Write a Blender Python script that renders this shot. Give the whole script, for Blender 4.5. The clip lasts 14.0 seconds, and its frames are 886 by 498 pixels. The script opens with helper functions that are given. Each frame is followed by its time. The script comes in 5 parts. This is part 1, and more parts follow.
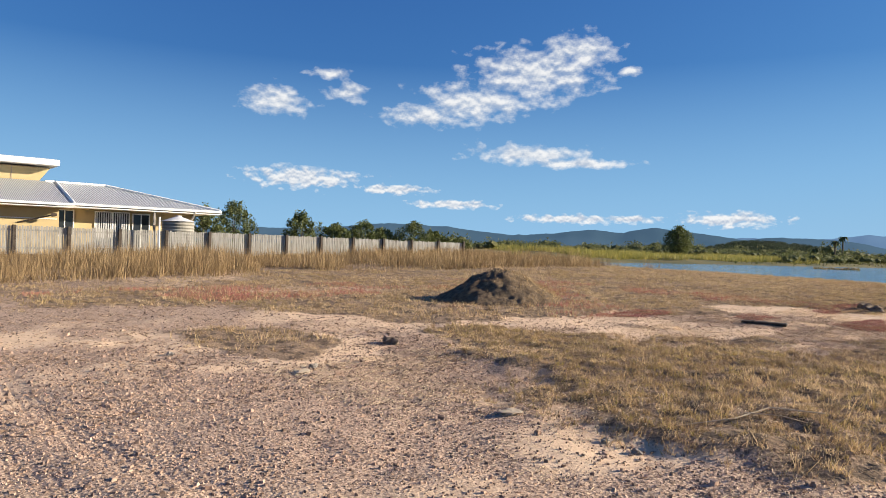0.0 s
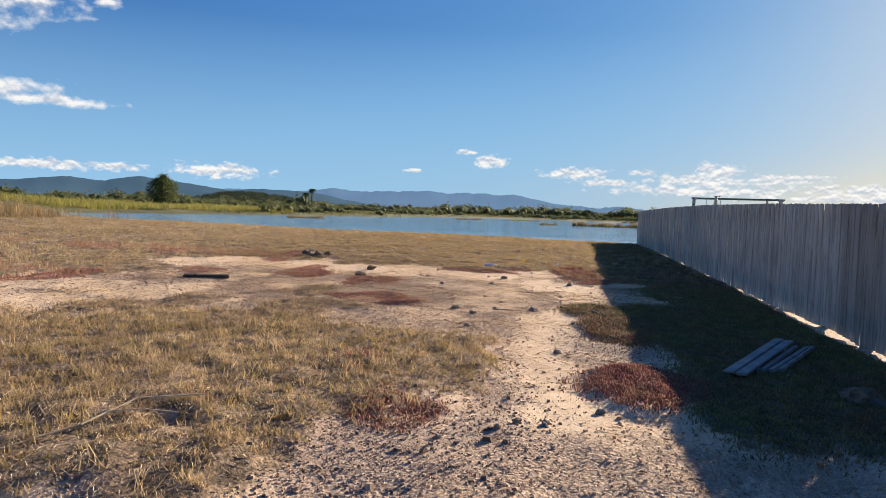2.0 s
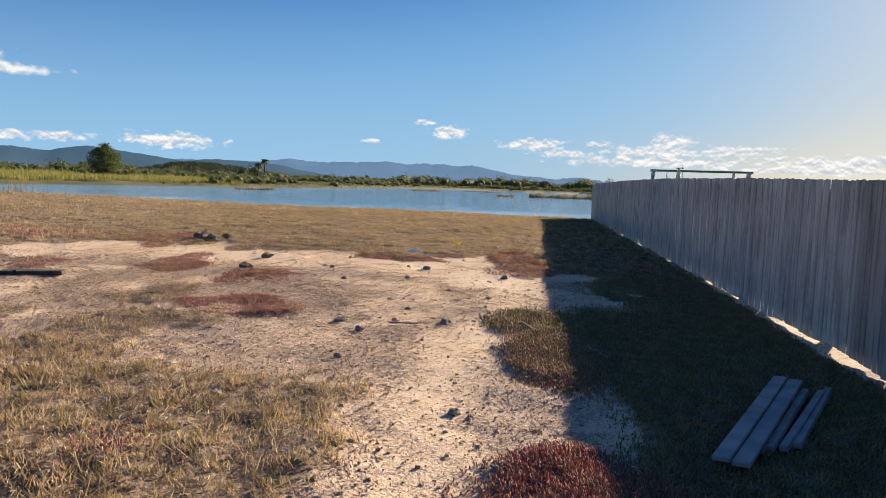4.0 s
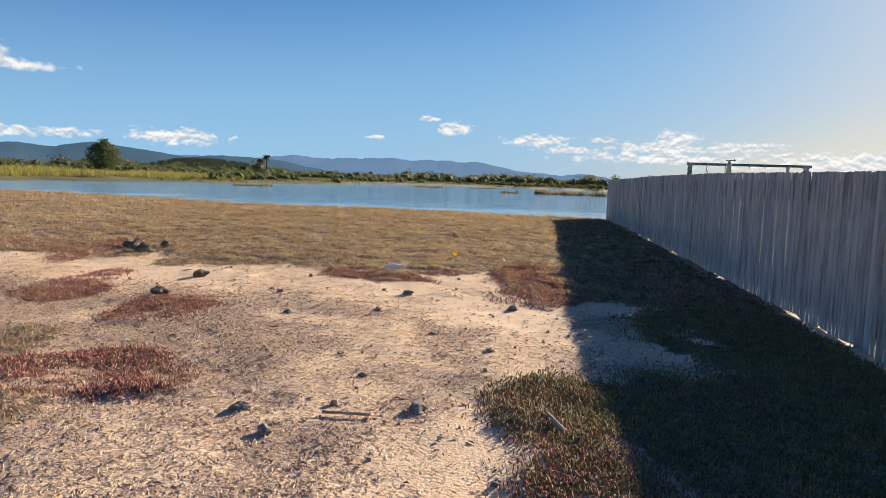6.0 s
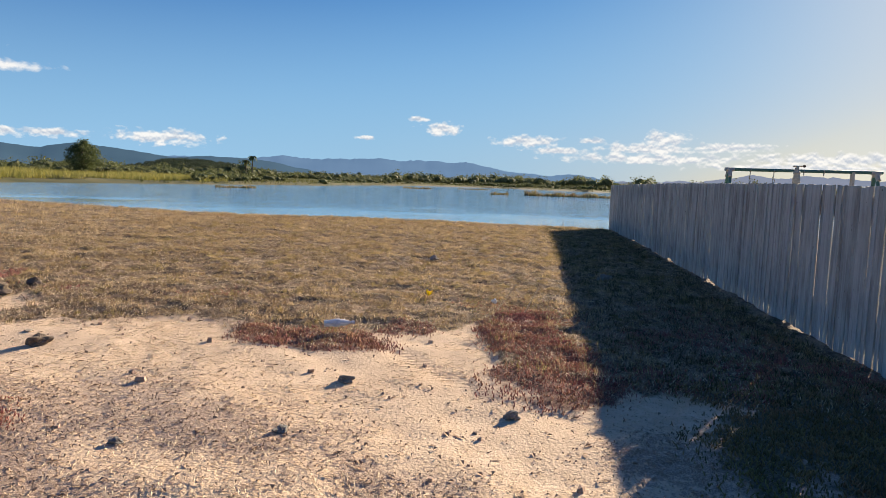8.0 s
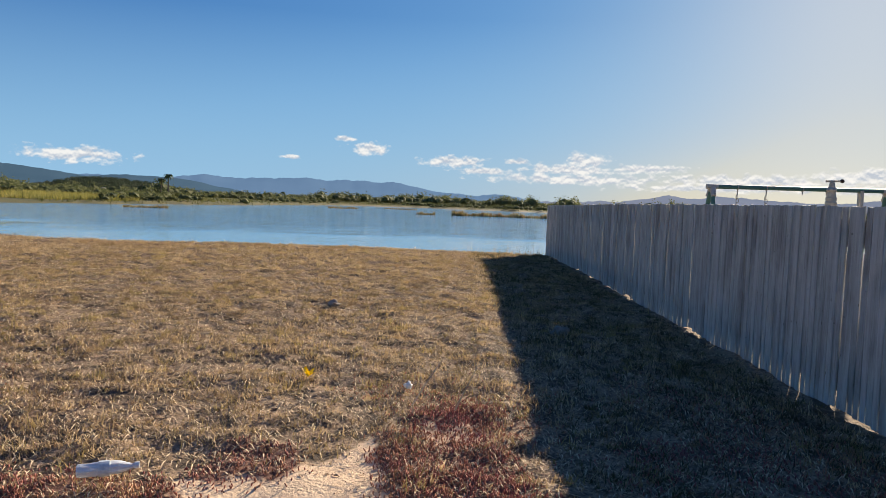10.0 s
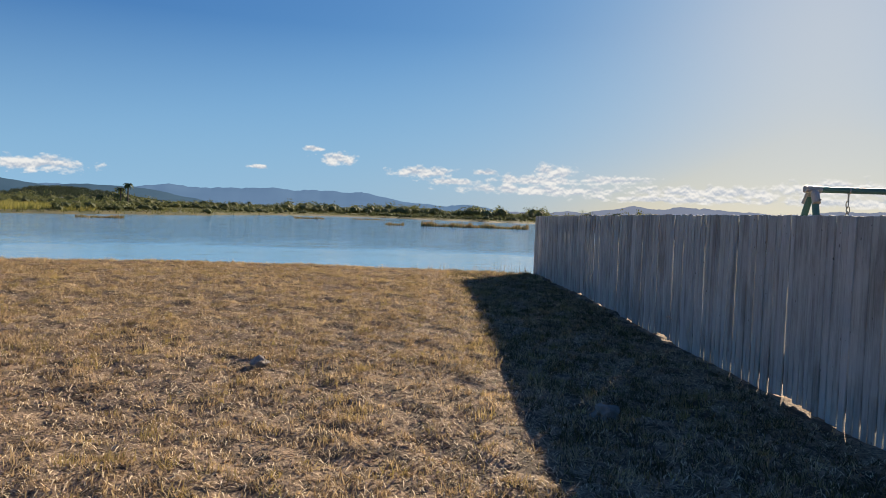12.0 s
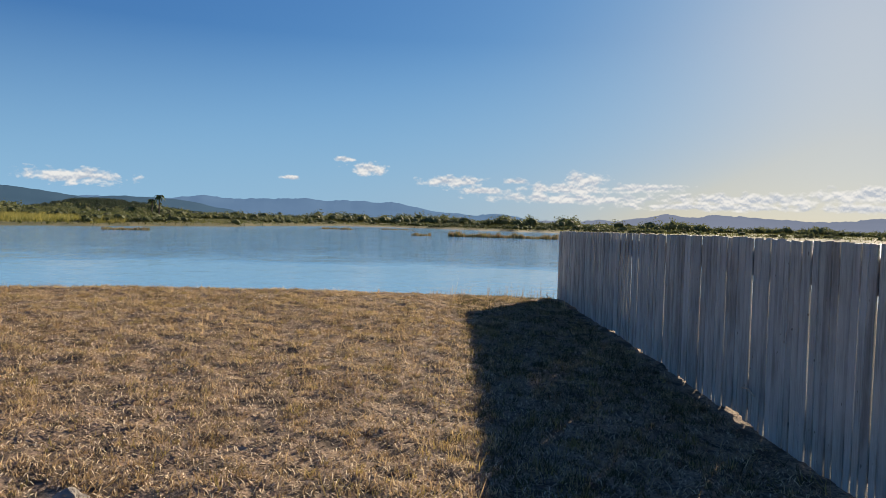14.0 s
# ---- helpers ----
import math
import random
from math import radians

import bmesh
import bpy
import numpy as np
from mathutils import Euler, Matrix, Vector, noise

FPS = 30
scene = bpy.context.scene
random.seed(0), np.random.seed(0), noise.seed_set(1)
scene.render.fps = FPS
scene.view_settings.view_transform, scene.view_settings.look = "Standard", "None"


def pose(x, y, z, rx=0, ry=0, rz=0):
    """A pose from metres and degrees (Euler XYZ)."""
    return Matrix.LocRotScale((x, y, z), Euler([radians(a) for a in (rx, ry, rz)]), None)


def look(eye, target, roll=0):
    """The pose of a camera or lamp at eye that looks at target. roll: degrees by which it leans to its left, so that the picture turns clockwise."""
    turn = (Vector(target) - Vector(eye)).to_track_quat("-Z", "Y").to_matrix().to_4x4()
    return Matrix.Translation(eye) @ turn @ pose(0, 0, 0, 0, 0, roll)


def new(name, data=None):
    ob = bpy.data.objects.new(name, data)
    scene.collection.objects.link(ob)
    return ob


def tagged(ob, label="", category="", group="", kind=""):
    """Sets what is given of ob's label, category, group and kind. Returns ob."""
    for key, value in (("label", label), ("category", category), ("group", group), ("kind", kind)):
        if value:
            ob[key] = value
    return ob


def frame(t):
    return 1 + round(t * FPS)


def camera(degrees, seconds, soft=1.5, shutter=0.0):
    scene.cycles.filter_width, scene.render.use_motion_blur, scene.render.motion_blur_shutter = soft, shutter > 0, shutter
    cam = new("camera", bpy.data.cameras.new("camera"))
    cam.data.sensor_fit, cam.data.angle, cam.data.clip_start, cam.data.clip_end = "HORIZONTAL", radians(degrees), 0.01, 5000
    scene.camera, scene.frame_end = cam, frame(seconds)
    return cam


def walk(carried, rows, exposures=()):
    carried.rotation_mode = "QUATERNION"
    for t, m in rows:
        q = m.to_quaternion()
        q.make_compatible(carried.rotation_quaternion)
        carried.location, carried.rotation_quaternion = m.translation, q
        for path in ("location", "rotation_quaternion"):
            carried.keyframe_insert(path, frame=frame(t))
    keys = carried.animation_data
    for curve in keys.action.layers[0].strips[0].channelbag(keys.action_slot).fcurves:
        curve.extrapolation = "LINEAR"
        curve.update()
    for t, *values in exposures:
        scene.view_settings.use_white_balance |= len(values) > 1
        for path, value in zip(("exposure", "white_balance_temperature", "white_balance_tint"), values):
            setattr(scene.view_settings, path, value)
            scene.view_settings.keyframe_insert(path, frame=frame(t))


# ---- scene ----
cam = camera(66.5, 14.0, soft=0.5)
METRES, EYE, TILT, LEAN, TURN = 18.072, 1.5, 0.0, 0.0, -38.4
ROWS = [
    (0.0, 0.0, 0.0, 0.0, 0.0, -0.1, -1.69),
    (0.5, 0.0109, 0.0099, -0.0009, -15.4, -0.34, -1.72),
    (1.0, 0.024, 0.0258, -0.0013, -28.6, -0.77, -1.77),
    (1.5, 0.0449, 0.0449, -0.0008, -37.0, -1.73, -1.84),
    (2.0, 0.0706, 0.0599, -0.0005, -41.45, -3.02, -1.84),
    (2.5, 0.0991, 0.0694, -0.0009, -43.51, -4.06, -1.75),
    (3.0, 0.1323, 0.0836, 0.0015, -44.53, -4.73, -1.72),
    (5.5, 0.2768, 0.2026, 0.0061, -44.74, -5.81, -1.88),
    (6.0, 0.3046, 0.2285, 0.0055, -44.53, -5.68, -1.87),
    (6.5, 0.3337, 0.2571, 0.0061, -44.56, -5.56, -1.85),
    (7.0, 0.3648, 0.2833, 0.01, -44.76, -5.49, -1.84),
    (9.5, 0.5162, 0.4082, 0.016, -49.23, -4.65, -1.84),
    (10.0, 0.5487, 0.4295, 0.0159, -51.56, -3.76, -1.85),
    (10.5, 0.5804, 0.4522, 0.0155, -53.15, -3.41, -1.84),
    (11.0, 0.6095, 0.4784, 0.0159, -53.93, -3.16, -1.94),
    (11.5, 0.638, 0.5041, 0.0158, -54.0, -2.89, -1.93),
    (12.0, 0.667, 0.5293, 0.0159, -54.21, -2.8, -1.91),
    (12.5, 0.6974, 0.5515, 0.018, -54.38, -2.76, -1.86),
    (13.0, 0.7299, 0.5681, 0.0202, -54.32, -2.55, -1.82),
    (13.5, 0.7639, 0.5797, 0.0205, -53.16, -2.2, -1.76),
    (14.0, 0.7948, 0.5879, 0.0241, -51.64, -2.09, -1.59),
]
walk(cam, [(t, pose(0, 0, EYE, TILT, LEAN, TURN) @ pose(METRES * x, METRES * y, METRES * z, 90 + pitch, roll, yaw)) for t, x, y, z, yaw, pitch, roll in ROWS], exposures=[(0.0, 1.22, 6250, 10), (0.8, 1.24, 6300, 10), (2.0, 1.27, 6450, 10), (7.0, 1.28, 6500, 10), (9.5, 1.22, 6500, 10), (14.0, 1.05, 6500, 10)])

# ---- sky and sun ----
SUN_AZ, SUN_EL = -32.0, 18.9  # degrees from +x, and above the horizon


# cloud banks: azimuth, elevation, half width, half height, in degrees
CLOUDS = [
    (44.2, 14.5, 5.2, 2.2), (40.5, 16.2, 2.8, 1.5), (49.2, 12.2, 4.5, 1.7), (53.5, 11.0, 3.2, 1.0),
    (44.5, 8.0, 5.0, 0.8), (40.5, 7.3, 4.5, 0.45), (65.8, 11.6, 2.6, 1.2), (60.0, 12.5, 1.5, 0.8), (61.3, 14.0, 1.6, 0.5),
    (63.5, 5.5, 4.2, 0.9), (55.8, 4.8, 3.0, 0.4), (51.0, 3.7, 3.2, 0.35), (41.0, 2.7, 4.5, 0.35), (36.3, 2.75, 2.6, 0.3),
    (28.5, 2.85, 3.4, 0.55), (6.3, 4.45, 1.5, 0.5), (8.3, 5.2, 0.8, 0.22), (12.5, 3.5, 0.9, 0.2), (-0.8, 3.6, 2.7, 0.45), (-3.2, 2.9, 2.4, 0.3),
    (-6.2, 3.75, 0.9, 0.25), (-11.6, 3.9, 1.7, 0.7), (-10.5, 3.2, 4.2, 0.45), (-16.5, 3.35, 3.0, 0.35),
    (-11.0, 2.4, 7.0, 0.4), (-24.0, 2.5, 6.5, 0.5), (-22.0, 1.9, 7.5, 0.3), (-33.0, 2.9, 5.0, 0.6), (-35.0, 1.9, 8.0, 0.35), (36.5, 14.6, 0.9, 0.4),
]


def build_world():
    world = bpy.data.worlds.new("sky")
    scene.world = world
    world.use_nodes = True
    nt = world.node_tree
    nt.nodes.clear()

    def node(kind, *ins, **props):
        n = nt.nodes.new(kind)
        for k, v in props.items():
            if k == "operation":
                n.operation = v
        for k, v in enumerate(ins):
            if v is None:
                continue
            if isinstance(v, bpy.types.NodeSocket):
                nt.links.new(v, n.inputs[k])
            else:
                n.inputs[k].default_value = v
        return n

    def calc(op, *ins):
        return node("ShaderNodeMath", *ins, operation=op).outputs[0]

    def remap(v, a, b, x, y):
        return node("ShaderNodeMapRange", v, a, b, x, y).outputs[0]

    def blend(fac, a, b):
        n = nt.nodes.new("ShaderNodeMix")
        n.data_type = "RGBA"
        for key, v in (("Factor", fac), ("A", a), ("B", b)):
            if isinstance(v, bpy.types.NodeSocket):
                nt.links.new(v, n.inputs[key])
            else:
                n.inputs[key].default_value = v
        return n.outputs["Result"]

    sky = nt.nodes.new("ShaderNodeTexSky")
    sky.sky_type = "NISHITA"
    sky.sun_disc = False
    sky.sun_elevation = radians(SUN_EL)
    sky.sun_rotation = radians(90 - SUN_AZ)
    sky.air_density, sky.dust_density, sky.ozone_density = 1.0, 0.45, 3.5
    # clear air is bluer than the haze about the sun, and that glare is held back
    glare = remap(node("ShaderNodeSeparateXYZ", sky.outputs[0]).outputs[1], 5.0, 16.0, 0.0, 1.0)
    hue = blend(glare, (0.48, 0.94, 1.88, 1), (0.88, 0.98, 1.08, 1))
    tint = node("ShaderNodeVectorMath", sky.outputs[0], hue, operation="MULTIPLY").outputs[0]
    soft = node("ShaderNodeVectorMath", node("ShaderNodeVectorMath", tint, (0.085, 0.085, 0.085), operation="MULTIPLY").outputs[0], (1.0, 1.0, 1.0), operation="ADD").outputs[0]
    air = node("ShaderNodeVectorMath", tint, soft, operation="DIVIDE").outputs[0]

    way = nt.nodes.new("ShaderNodeTexCoord").outputs["Generated"]
    xyz = node("ShaderNodeSeparateXYZ", way)
    az = calc("MULTIPLY", calc("ARCTAN2", xyz.outputs[1], xyz.outputs[0]), 57.2958)
    el = calc("MULTIPLY", calc("ARCSINE", xyz.outputs[2]), 57.2958)
    low = calc("MULTIPLY", remap(el, -1.0, 15.0, 0.9, 0.0), calc("SUBTRACT", 1.0, glare))
    air = blend(low, air, (3.4, 6.0, 8.6, 1))
    uv = node("ShaderNodeCombineXYZ", az, el, 0.0).outputs[0]
    near = None
    for a, e, ra, re in CLOUDS:
        v = node("ShaderNodeVectorMath", uv, (1 / ra, 1 / re, 0), (-a / ra, -e / re, 0), operation="MULTIPLY_ADD").outputs[0]
        d = node("ShaderNodeVectorMath", v, operation="LENGTH").outputs[1]
        near = d if near is None else node("ShaderNodeMath", near, d, 0.35, operation="SMOOTH_MIN").outputs[0]

    def puffs(shift, scale):
        v = node("ShaderNodeVectorMath", uv, (0.62 * scale, 0.95 * scale, 0), (0.0, shift, 0), operation="MULTIPLY_ADD").outputs[0]
        n = node("ShaderNodeTexNoise", v)
        n.inputs["Scale"].default_value, n.inputs["Detail"].default_value, n.inputs["Roughness"].default_value = 1.0, 7, 0.54
        return n.outputs["Fac"]

    # low cumulus is far off, so its puffs are finer than those overhead
    high = remap(el, 6.0, 7.0, 0.0, 1.0)

    def pick(a, b):
        return calc("ADD", calc("MULTIPLY", a, high), calc("MULTIPLY", b, calc("SUBTRACT", 1.0, high)))

    p = pick(puffs(0.0, 1.0), puffs(0.0, 1.7))
    body = calc("ADD", calc("MULTIPLY", p, 2.9), calc("SUBTRACT", -0.34, near))
    cover = remap(body, -0.05, remap(el, 5.0, 9.0, 0.62, 0.95), 0.0, 0.9)
    relief = remap(calc("SUBTRACT", p, pick(puffs(0.28, 1.0), puffs(0.28, 1.7))), -0.11, 0.10, 0.0, 1.0)
    white = blend(relief, (5.3, 5.8, 6.6, 1), (9.8, 9.5, 9.0, 1))
    full = blend(cover, air, white)
    bg = node("ShaderNodeBackground", full, 0.0435)
    out = nt.nodes.new("ShaderNodeOutputWorld")
    nt.links.new(bg.outputs[0], out.inputs[0])


build_world()
sun = new("sun", bpy.data.lights.new("sun", "SUN"))
sun.data.energy, sun.data.angle, sun.data.color = 5.0, radians(0.53), (1.0, 0.85, 0.64)
ea, aa = radians(SUN_EL), radians(SUN_AZ)
sun.matrix_world = look((0, 0, 0), (-math.cos(ea) * math.cos(aa), -math.cos(ea) * math.sin(aa), -math.sin(ea)))


# ---- materials ----
class Nodes:
    """Short hand for a node material with one Principled shader."""

    def __init__(self, name, rough=0.9, metal=0.0):
        self.m = bpy.data.materials.new(name)
        self.m.use_nodes = True
        self.t = self.m.node_tree
        self.p = self.t.nodes["Principled BSDF"]
        self.p.inputs["Roughness"].default_value = rough
        self.p.inputs["Metallic"].default_value = metal
        self.p.inputs["Specular IOR Level"].default_value = 0.3
        self.co = self.t.nodes.new("ShaderNodeTexCoord").outputs["Object"]
        self.pos = self.t.nodes.new("ShaderNodeNewGeometry").outputs["Position"]

    def put(self, socket, value):
        if isinstance(value, bpy.types.NodeSocket):
            self.t.links.new(value, socket)
        elif isinstance(value, tuple) and len(value) == 3 and socket.type == "RGBA":
            socket.default_value = (*value, 1)
        else:
            socket.default_value = value

    def noise(self, scale, detail=3, rough=0.55, co=None, stretch=None):
        co = co or self.pos
        if stretch:
            mp = self.t.nodes.new("ShaderNodeMapping")
            mp.inputs["Scale"].default_value = stretch
            self.t.links.new(co, mp.inputs["Vector"])
            co = mp.outputs[0]
        n = self.t.nodes.new("ShaderNodeTexNoise")
        n.inputs["Scale"].default_value, n.inputs["Detail"].default_value, n.inputs["Roughness"].default_value = scale, detail, rough
        self.t.links.new(co, n.inputs["Vector"])
        return n.outputs["Fac"]

    def voronoi(self, scale, out="Distance", co=None):
        n = self.t.nodes.new("ShaderNodeTexVoronoi")
        n.inputs["Scale"].default_value = scale
        self.t.links.new(co or self.pos, n.inputs["Vector"])
        return n.outputs[out]

    def attr(self, name, out="Fac"):
        n = self.t.nodes.new("ShaderNodeAttribute")
        n.attribute_name = name
        return n.outputs[out]

    def math(self, op, a, b=0.0):
        n = self.t.nodes.new("ShaderNodeMath")
        n.operation = op
        self.put(n.inputs[0], a)
        self.put(n.inputs[1], b)
        return n.outputs[0]

    def ramp(self, fac, a, b, x=0.0, y=1.0):
        """Maps fac from a..b to x..y, held at the ends."""
        n = self.t.nodes.new("ShaderNodeMapRange")
        for i, v in enumerate((fac, a, b, x, y)):
            self.put(n.inputs[i], v)
        return n.outputs[0]

    def mix(self, fac, a, b, blend="MIX"):
        n = self.t.nodes.new("ShaderNodeMix")
        n.data_type, n.blend_type = "RGBA", blend
        self.put(n.inputs["Factor"], fac)
        self.put(n.inputs["A"], a)
        self.put(n.inputs["B"], b)
        return n.outputs["Result"]

    def bump(self, height, strength=0.5, distance=0.02):
        n = self.t.nodes.new("ShaderNodeBump")
        n.inputs["Strength"].default_value, n.inputs["Distance"].default_value = strength, distance
        self.t.links.new(height, n.inputs["Height"])
        self.t.links.new(n.outputs[0], self.p.inputs["Normal"])

    def colour(self, value):
        self.put(self.p.inputs["Base Color"], value)
        return self.m

    def random(self, island=False):
        if island:
            n = self.t.nodes.new("ShaderNodeNewGeometry")
            return n.outputs["Random Per Island"]
        return self.t.nodes.new("ShaderNodeObjectInfo").outputs["Random"]


def simple(name, c1, c2, scale=4.0, rough=0.8, metal=0.0, bump=0.2, dist=0.005, island=False):
    n = Nodes(name, rough, metal)
    a = n.noise(scale, 4)
    col = n.mix(n.ramp(a, 0.3, 0.7), c1, c2)
    if island:
        col = n.mix(n.ramp(n.random(True), 0, 1, 0.0, 0.7), col, c2)
    if bump:
        n.bump(n.noise(scale * 12, 3), bump, dist)
    return n.colour(col)


def ground_material():
    n = Nodes("sand_and_turf", 0.95)
    fine, mid, big = n.noise(45, 4), n.noise(7, 4), n.noise(0.8, 4)
    grit = n.noise(110, 3, 0.6)
    sand = n.mix(n.ramp(mid, 0.3, 0.7), (0.58, 0.41, 0.265), (0.77, 0.58, 0.405))
    sand = n.mix(n.ramp(big, 0.35, 0.65), sand, (0.64, 0.465, 0.315))
    peb = n.voronoi(38)
    sand = n.mix(n.ramp(fine, 0.30, 0.42, 0.5, 0.0), sand, (0.22, 0.15, 0.105))
    gravel = n.mix(n.ramp(n.voronoi(62, "Color"), 0.25, 0.75), (0.17, 0.11, 0.08), (0.68, 0.49, 0.36))
    gravel = n.mix(n.ramp(grit, 0.4, 0.6, 0.5, 0.0), gravel, (0.10, 0.07, 0.055))
    base = n.mix(n.math("MULTIPLY", n.attr("gravel"), 0.85), sand, gravel)
    husk = n.ramp(n.math("ADD", n.math("MULTIPLY", n.attr("scruff"), 0.5), n.ramp(n.noise(22, 5, 0.7), 0.25, 0.75, 0.0, 0.9)), 0.64, 0.76)
    base = n.mix(n.math("MULTIPLY", husk, n.ramp(n.attr("scruff"), 0.05, 0.4)), base, n.mix(n.ramp(grit, 0.4, 0.6), (0.28, 0.19, 0.14), (0.54, 0.40, 0.295)))
    turf = n.mix(n.ramp(fine, 0.3, 0.7), (0.09, 0.06, 0.038), (0.46, 0.32, 0.205))
    turf = n.mix(n.ramp(n.noise(5, 3), 0.40, 0.54, 0.8, 0), turf, (0.06, 0.042, 0.027))
    red = n.mix(n.ramp(fine, 0.3, 0.7), (0.075, 0.035, 0.025), (0.25, 0.12, 0.08))
    edge = n.math("ADD", n.attr("grass"), n.ramp(mid, 0.3, 0.7, -0.3, 0.3))
    col = n.mix(n.ramp(edge, 0.35, 0.65), base, turf)
    edge2 = n.math("ADD", n.attr("red"), n.ramp(mid, 0.3, 0.7, -0.25, 0.25))
    col = n.mix(n.ramp(edge2, 0.4, 0.7), col, red)
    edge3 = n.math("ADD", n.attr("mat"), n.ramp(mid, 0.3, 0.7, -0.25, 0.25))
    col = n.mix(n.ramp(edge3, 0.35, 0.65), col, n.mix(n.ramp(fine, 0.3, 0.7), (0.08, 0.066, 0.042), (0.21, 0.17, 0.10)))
    green = n.mix(n.ramp(n.noise(0.12, 4), 0.35, 0.65), (0.055, 0.06, 0.022), (0.13, 0.11, 0.04))
    col = n.mix(n.attr("far"), col, green)
    lug = n.t.nodes.new("ShaderNodeTexWave")
    lug.inputs["Scale"].default_value, lug.inputs["Distortion"].default_value = 4.5, 1.5
    n.t.links.new(n.pos, lug.inputs["Vector"])
    rut = n.math("MULTIPLY", n.math("MULTIPLY", lug.outputs["Fac"], n.attr("track")), 0.5)
    n.bump(n.math("ADD", n.math("ADD", n.math("MULTIPLY", peb, n.ramp(n.attr("gravel"), 0, 1, 0.12, 0.6)), fine), rut), 0.55, 0.018)
    return n.colour(col)


def water_material():
    n = Nodes("lake_water", 0.06)
    n.p.inputs["IOR"].default_value = 1.33
    n.p.inputs["Specular IOR Level"].default_value = 0.5
    w = n.noise(1.4, 4, 0.6, stretch=(1.0, 0.45, 1))
    w2 = n.noise(0.16, 3)
    sep = n.t.nodes.new("ShaderNodeSeparateXYZ")
    n.t.links.new(n.pos, sep.inputs[0])
    lee = n.ramp(n.math("ADD", sep.outputs[0], n.ramp(n.noise(0.05, 3), 0.3, 0.7, -12, 12)), 46, 66, 0.12, 1.0)
    n.bump(n.math("MULTIPLY", n.math("ADD", w, n.math("MULTIPLY", w2, 1.5)), lee), 1.0, 0.22)
    return n.colour((0.19, 0.37, 0.52))


def paling_material(island=False):
    n = Nodes("joined_paling" if island else "weathered_paling", 0.85)
    grain = n.noise(9, 5, 0.65, stretch=(9, 9, 0.5))
    streak = n.noise(2.5, 3, 0.5, stretch=(6, 6, 0.35))
    blotch = n.noise(2.2, 4, 0.6, stretch=(2.5, 2.5, 0.9))
    knot = n.noise(21, 1, 0.3, stretch=(1.5, 1.5, 0.9))
    tone = n.random(island)
    col = n.mix(n.ramp(grain, 0.3, 0.7), (0.28, 0.282, 0.255), (0.52, 0.52, 0.475))
    col = n.mix(n.ramp(tone, 0.0, 0.45, 0.5, 0.0), col, (0.16, 0.15, 0.138))
    col = n.mix(n.ramp(tone, 0.7, 1.0, 0.0, 0.6), col, (0.50, 0.50, 0.485))
    col = n.mix(n.ramp(streak, 0.45, 0.7, 0, 0.6), col, (0.13, 0.115, 0.10))
    col = n.mix(n.ramp(blotch, 0.42, 0.62, 0, 0.45), col, (0.58, 0.57, 0.53))
    col = n.mix(n.ramp(knot, 0.74, 0.79, 0, 0.7), col, (0.07, 0.06, 0.05))
    if island:
        col = n.mix(0.45, col, (0.14, 0.125, 0.11))
    n.bump(grain, 0.5, 0.004)
    return n.colour(col)


def leafy(name, c1, c2, c3, scale=1.0, through_light=0.35):
    """Thin leaves and blades: three tones, with some light passing through."""
    n = Nodes(name, 0.75)
    col = n.mix(n.ramp(n.noise(scale, 3), 0.35, 0.65), c1, c2)
    col = n.mix(n.ramp(n.noise(scale * 6, 3), 0.42, 0.62, 0.0, 0.75), col, c3)
    col = n.mix(n.ramp(n.random(True), 0.45, 1, 0.0, 0.9), col, c3)
    n.colour(col)
    tr = n.t.nodes.new("ShaderNodeBsdfTranslucent")
    mix = n.t.nodes.new("ShaderNodeMixShader")
    mix.inputs[0].default_value = through_light
    n.t.links.new(col, tr.inputs["Color"])
    n.t.links.new(n.p.outputs[0], mix.inputs[1])
    n.t.links.new(tr.outputs[0], mix.inputs[2])
    n.t.links.new(mix.outputs[0], n.t.nodes["Material Output"].inputs[0])
    return n.m


def roof_material():
    n = Nodes("corrugated_zinc", 0.45, 0.2)
    w = n.t.nodes.new("ShaderNodeTexWave")
    w.bands_direction = "X"
    w.inputs["Scale"].default_value = 3.2
    n.t.links.new(n.co, w.inputs["Vector"])
    n.bump(w.outputs["Fac"], 1.0, 0.05)
    col = n.mix(n.ramp(w.outputs["Fac"], 0.2, 0.8), (0.30, 0.32, 0.35), (0.54, 0.56, 0.58))
    return n.colour(col)


def bottle_material():
    n = Nodes("cloudy_plastic", 0.2)
    n.p.inputs["Transmission Weight"].default_value = 0.3
    n.p.inputs["IOR"].default_value = 1.2
    return n.colour((0.85, 0.87, 0.9))


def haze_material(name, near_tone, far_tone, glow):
    """Ranges far behind everything else, their distance haze painted in as glowing colour."""
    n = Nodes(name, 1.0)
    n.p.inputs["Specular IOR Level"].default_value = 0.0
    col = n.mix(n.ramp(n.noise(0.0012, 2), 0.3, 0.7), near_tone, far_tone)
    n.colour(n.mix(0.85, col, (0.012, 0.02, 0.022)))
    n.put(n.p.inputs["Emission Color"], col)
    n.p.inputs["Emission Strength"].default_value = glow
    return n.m


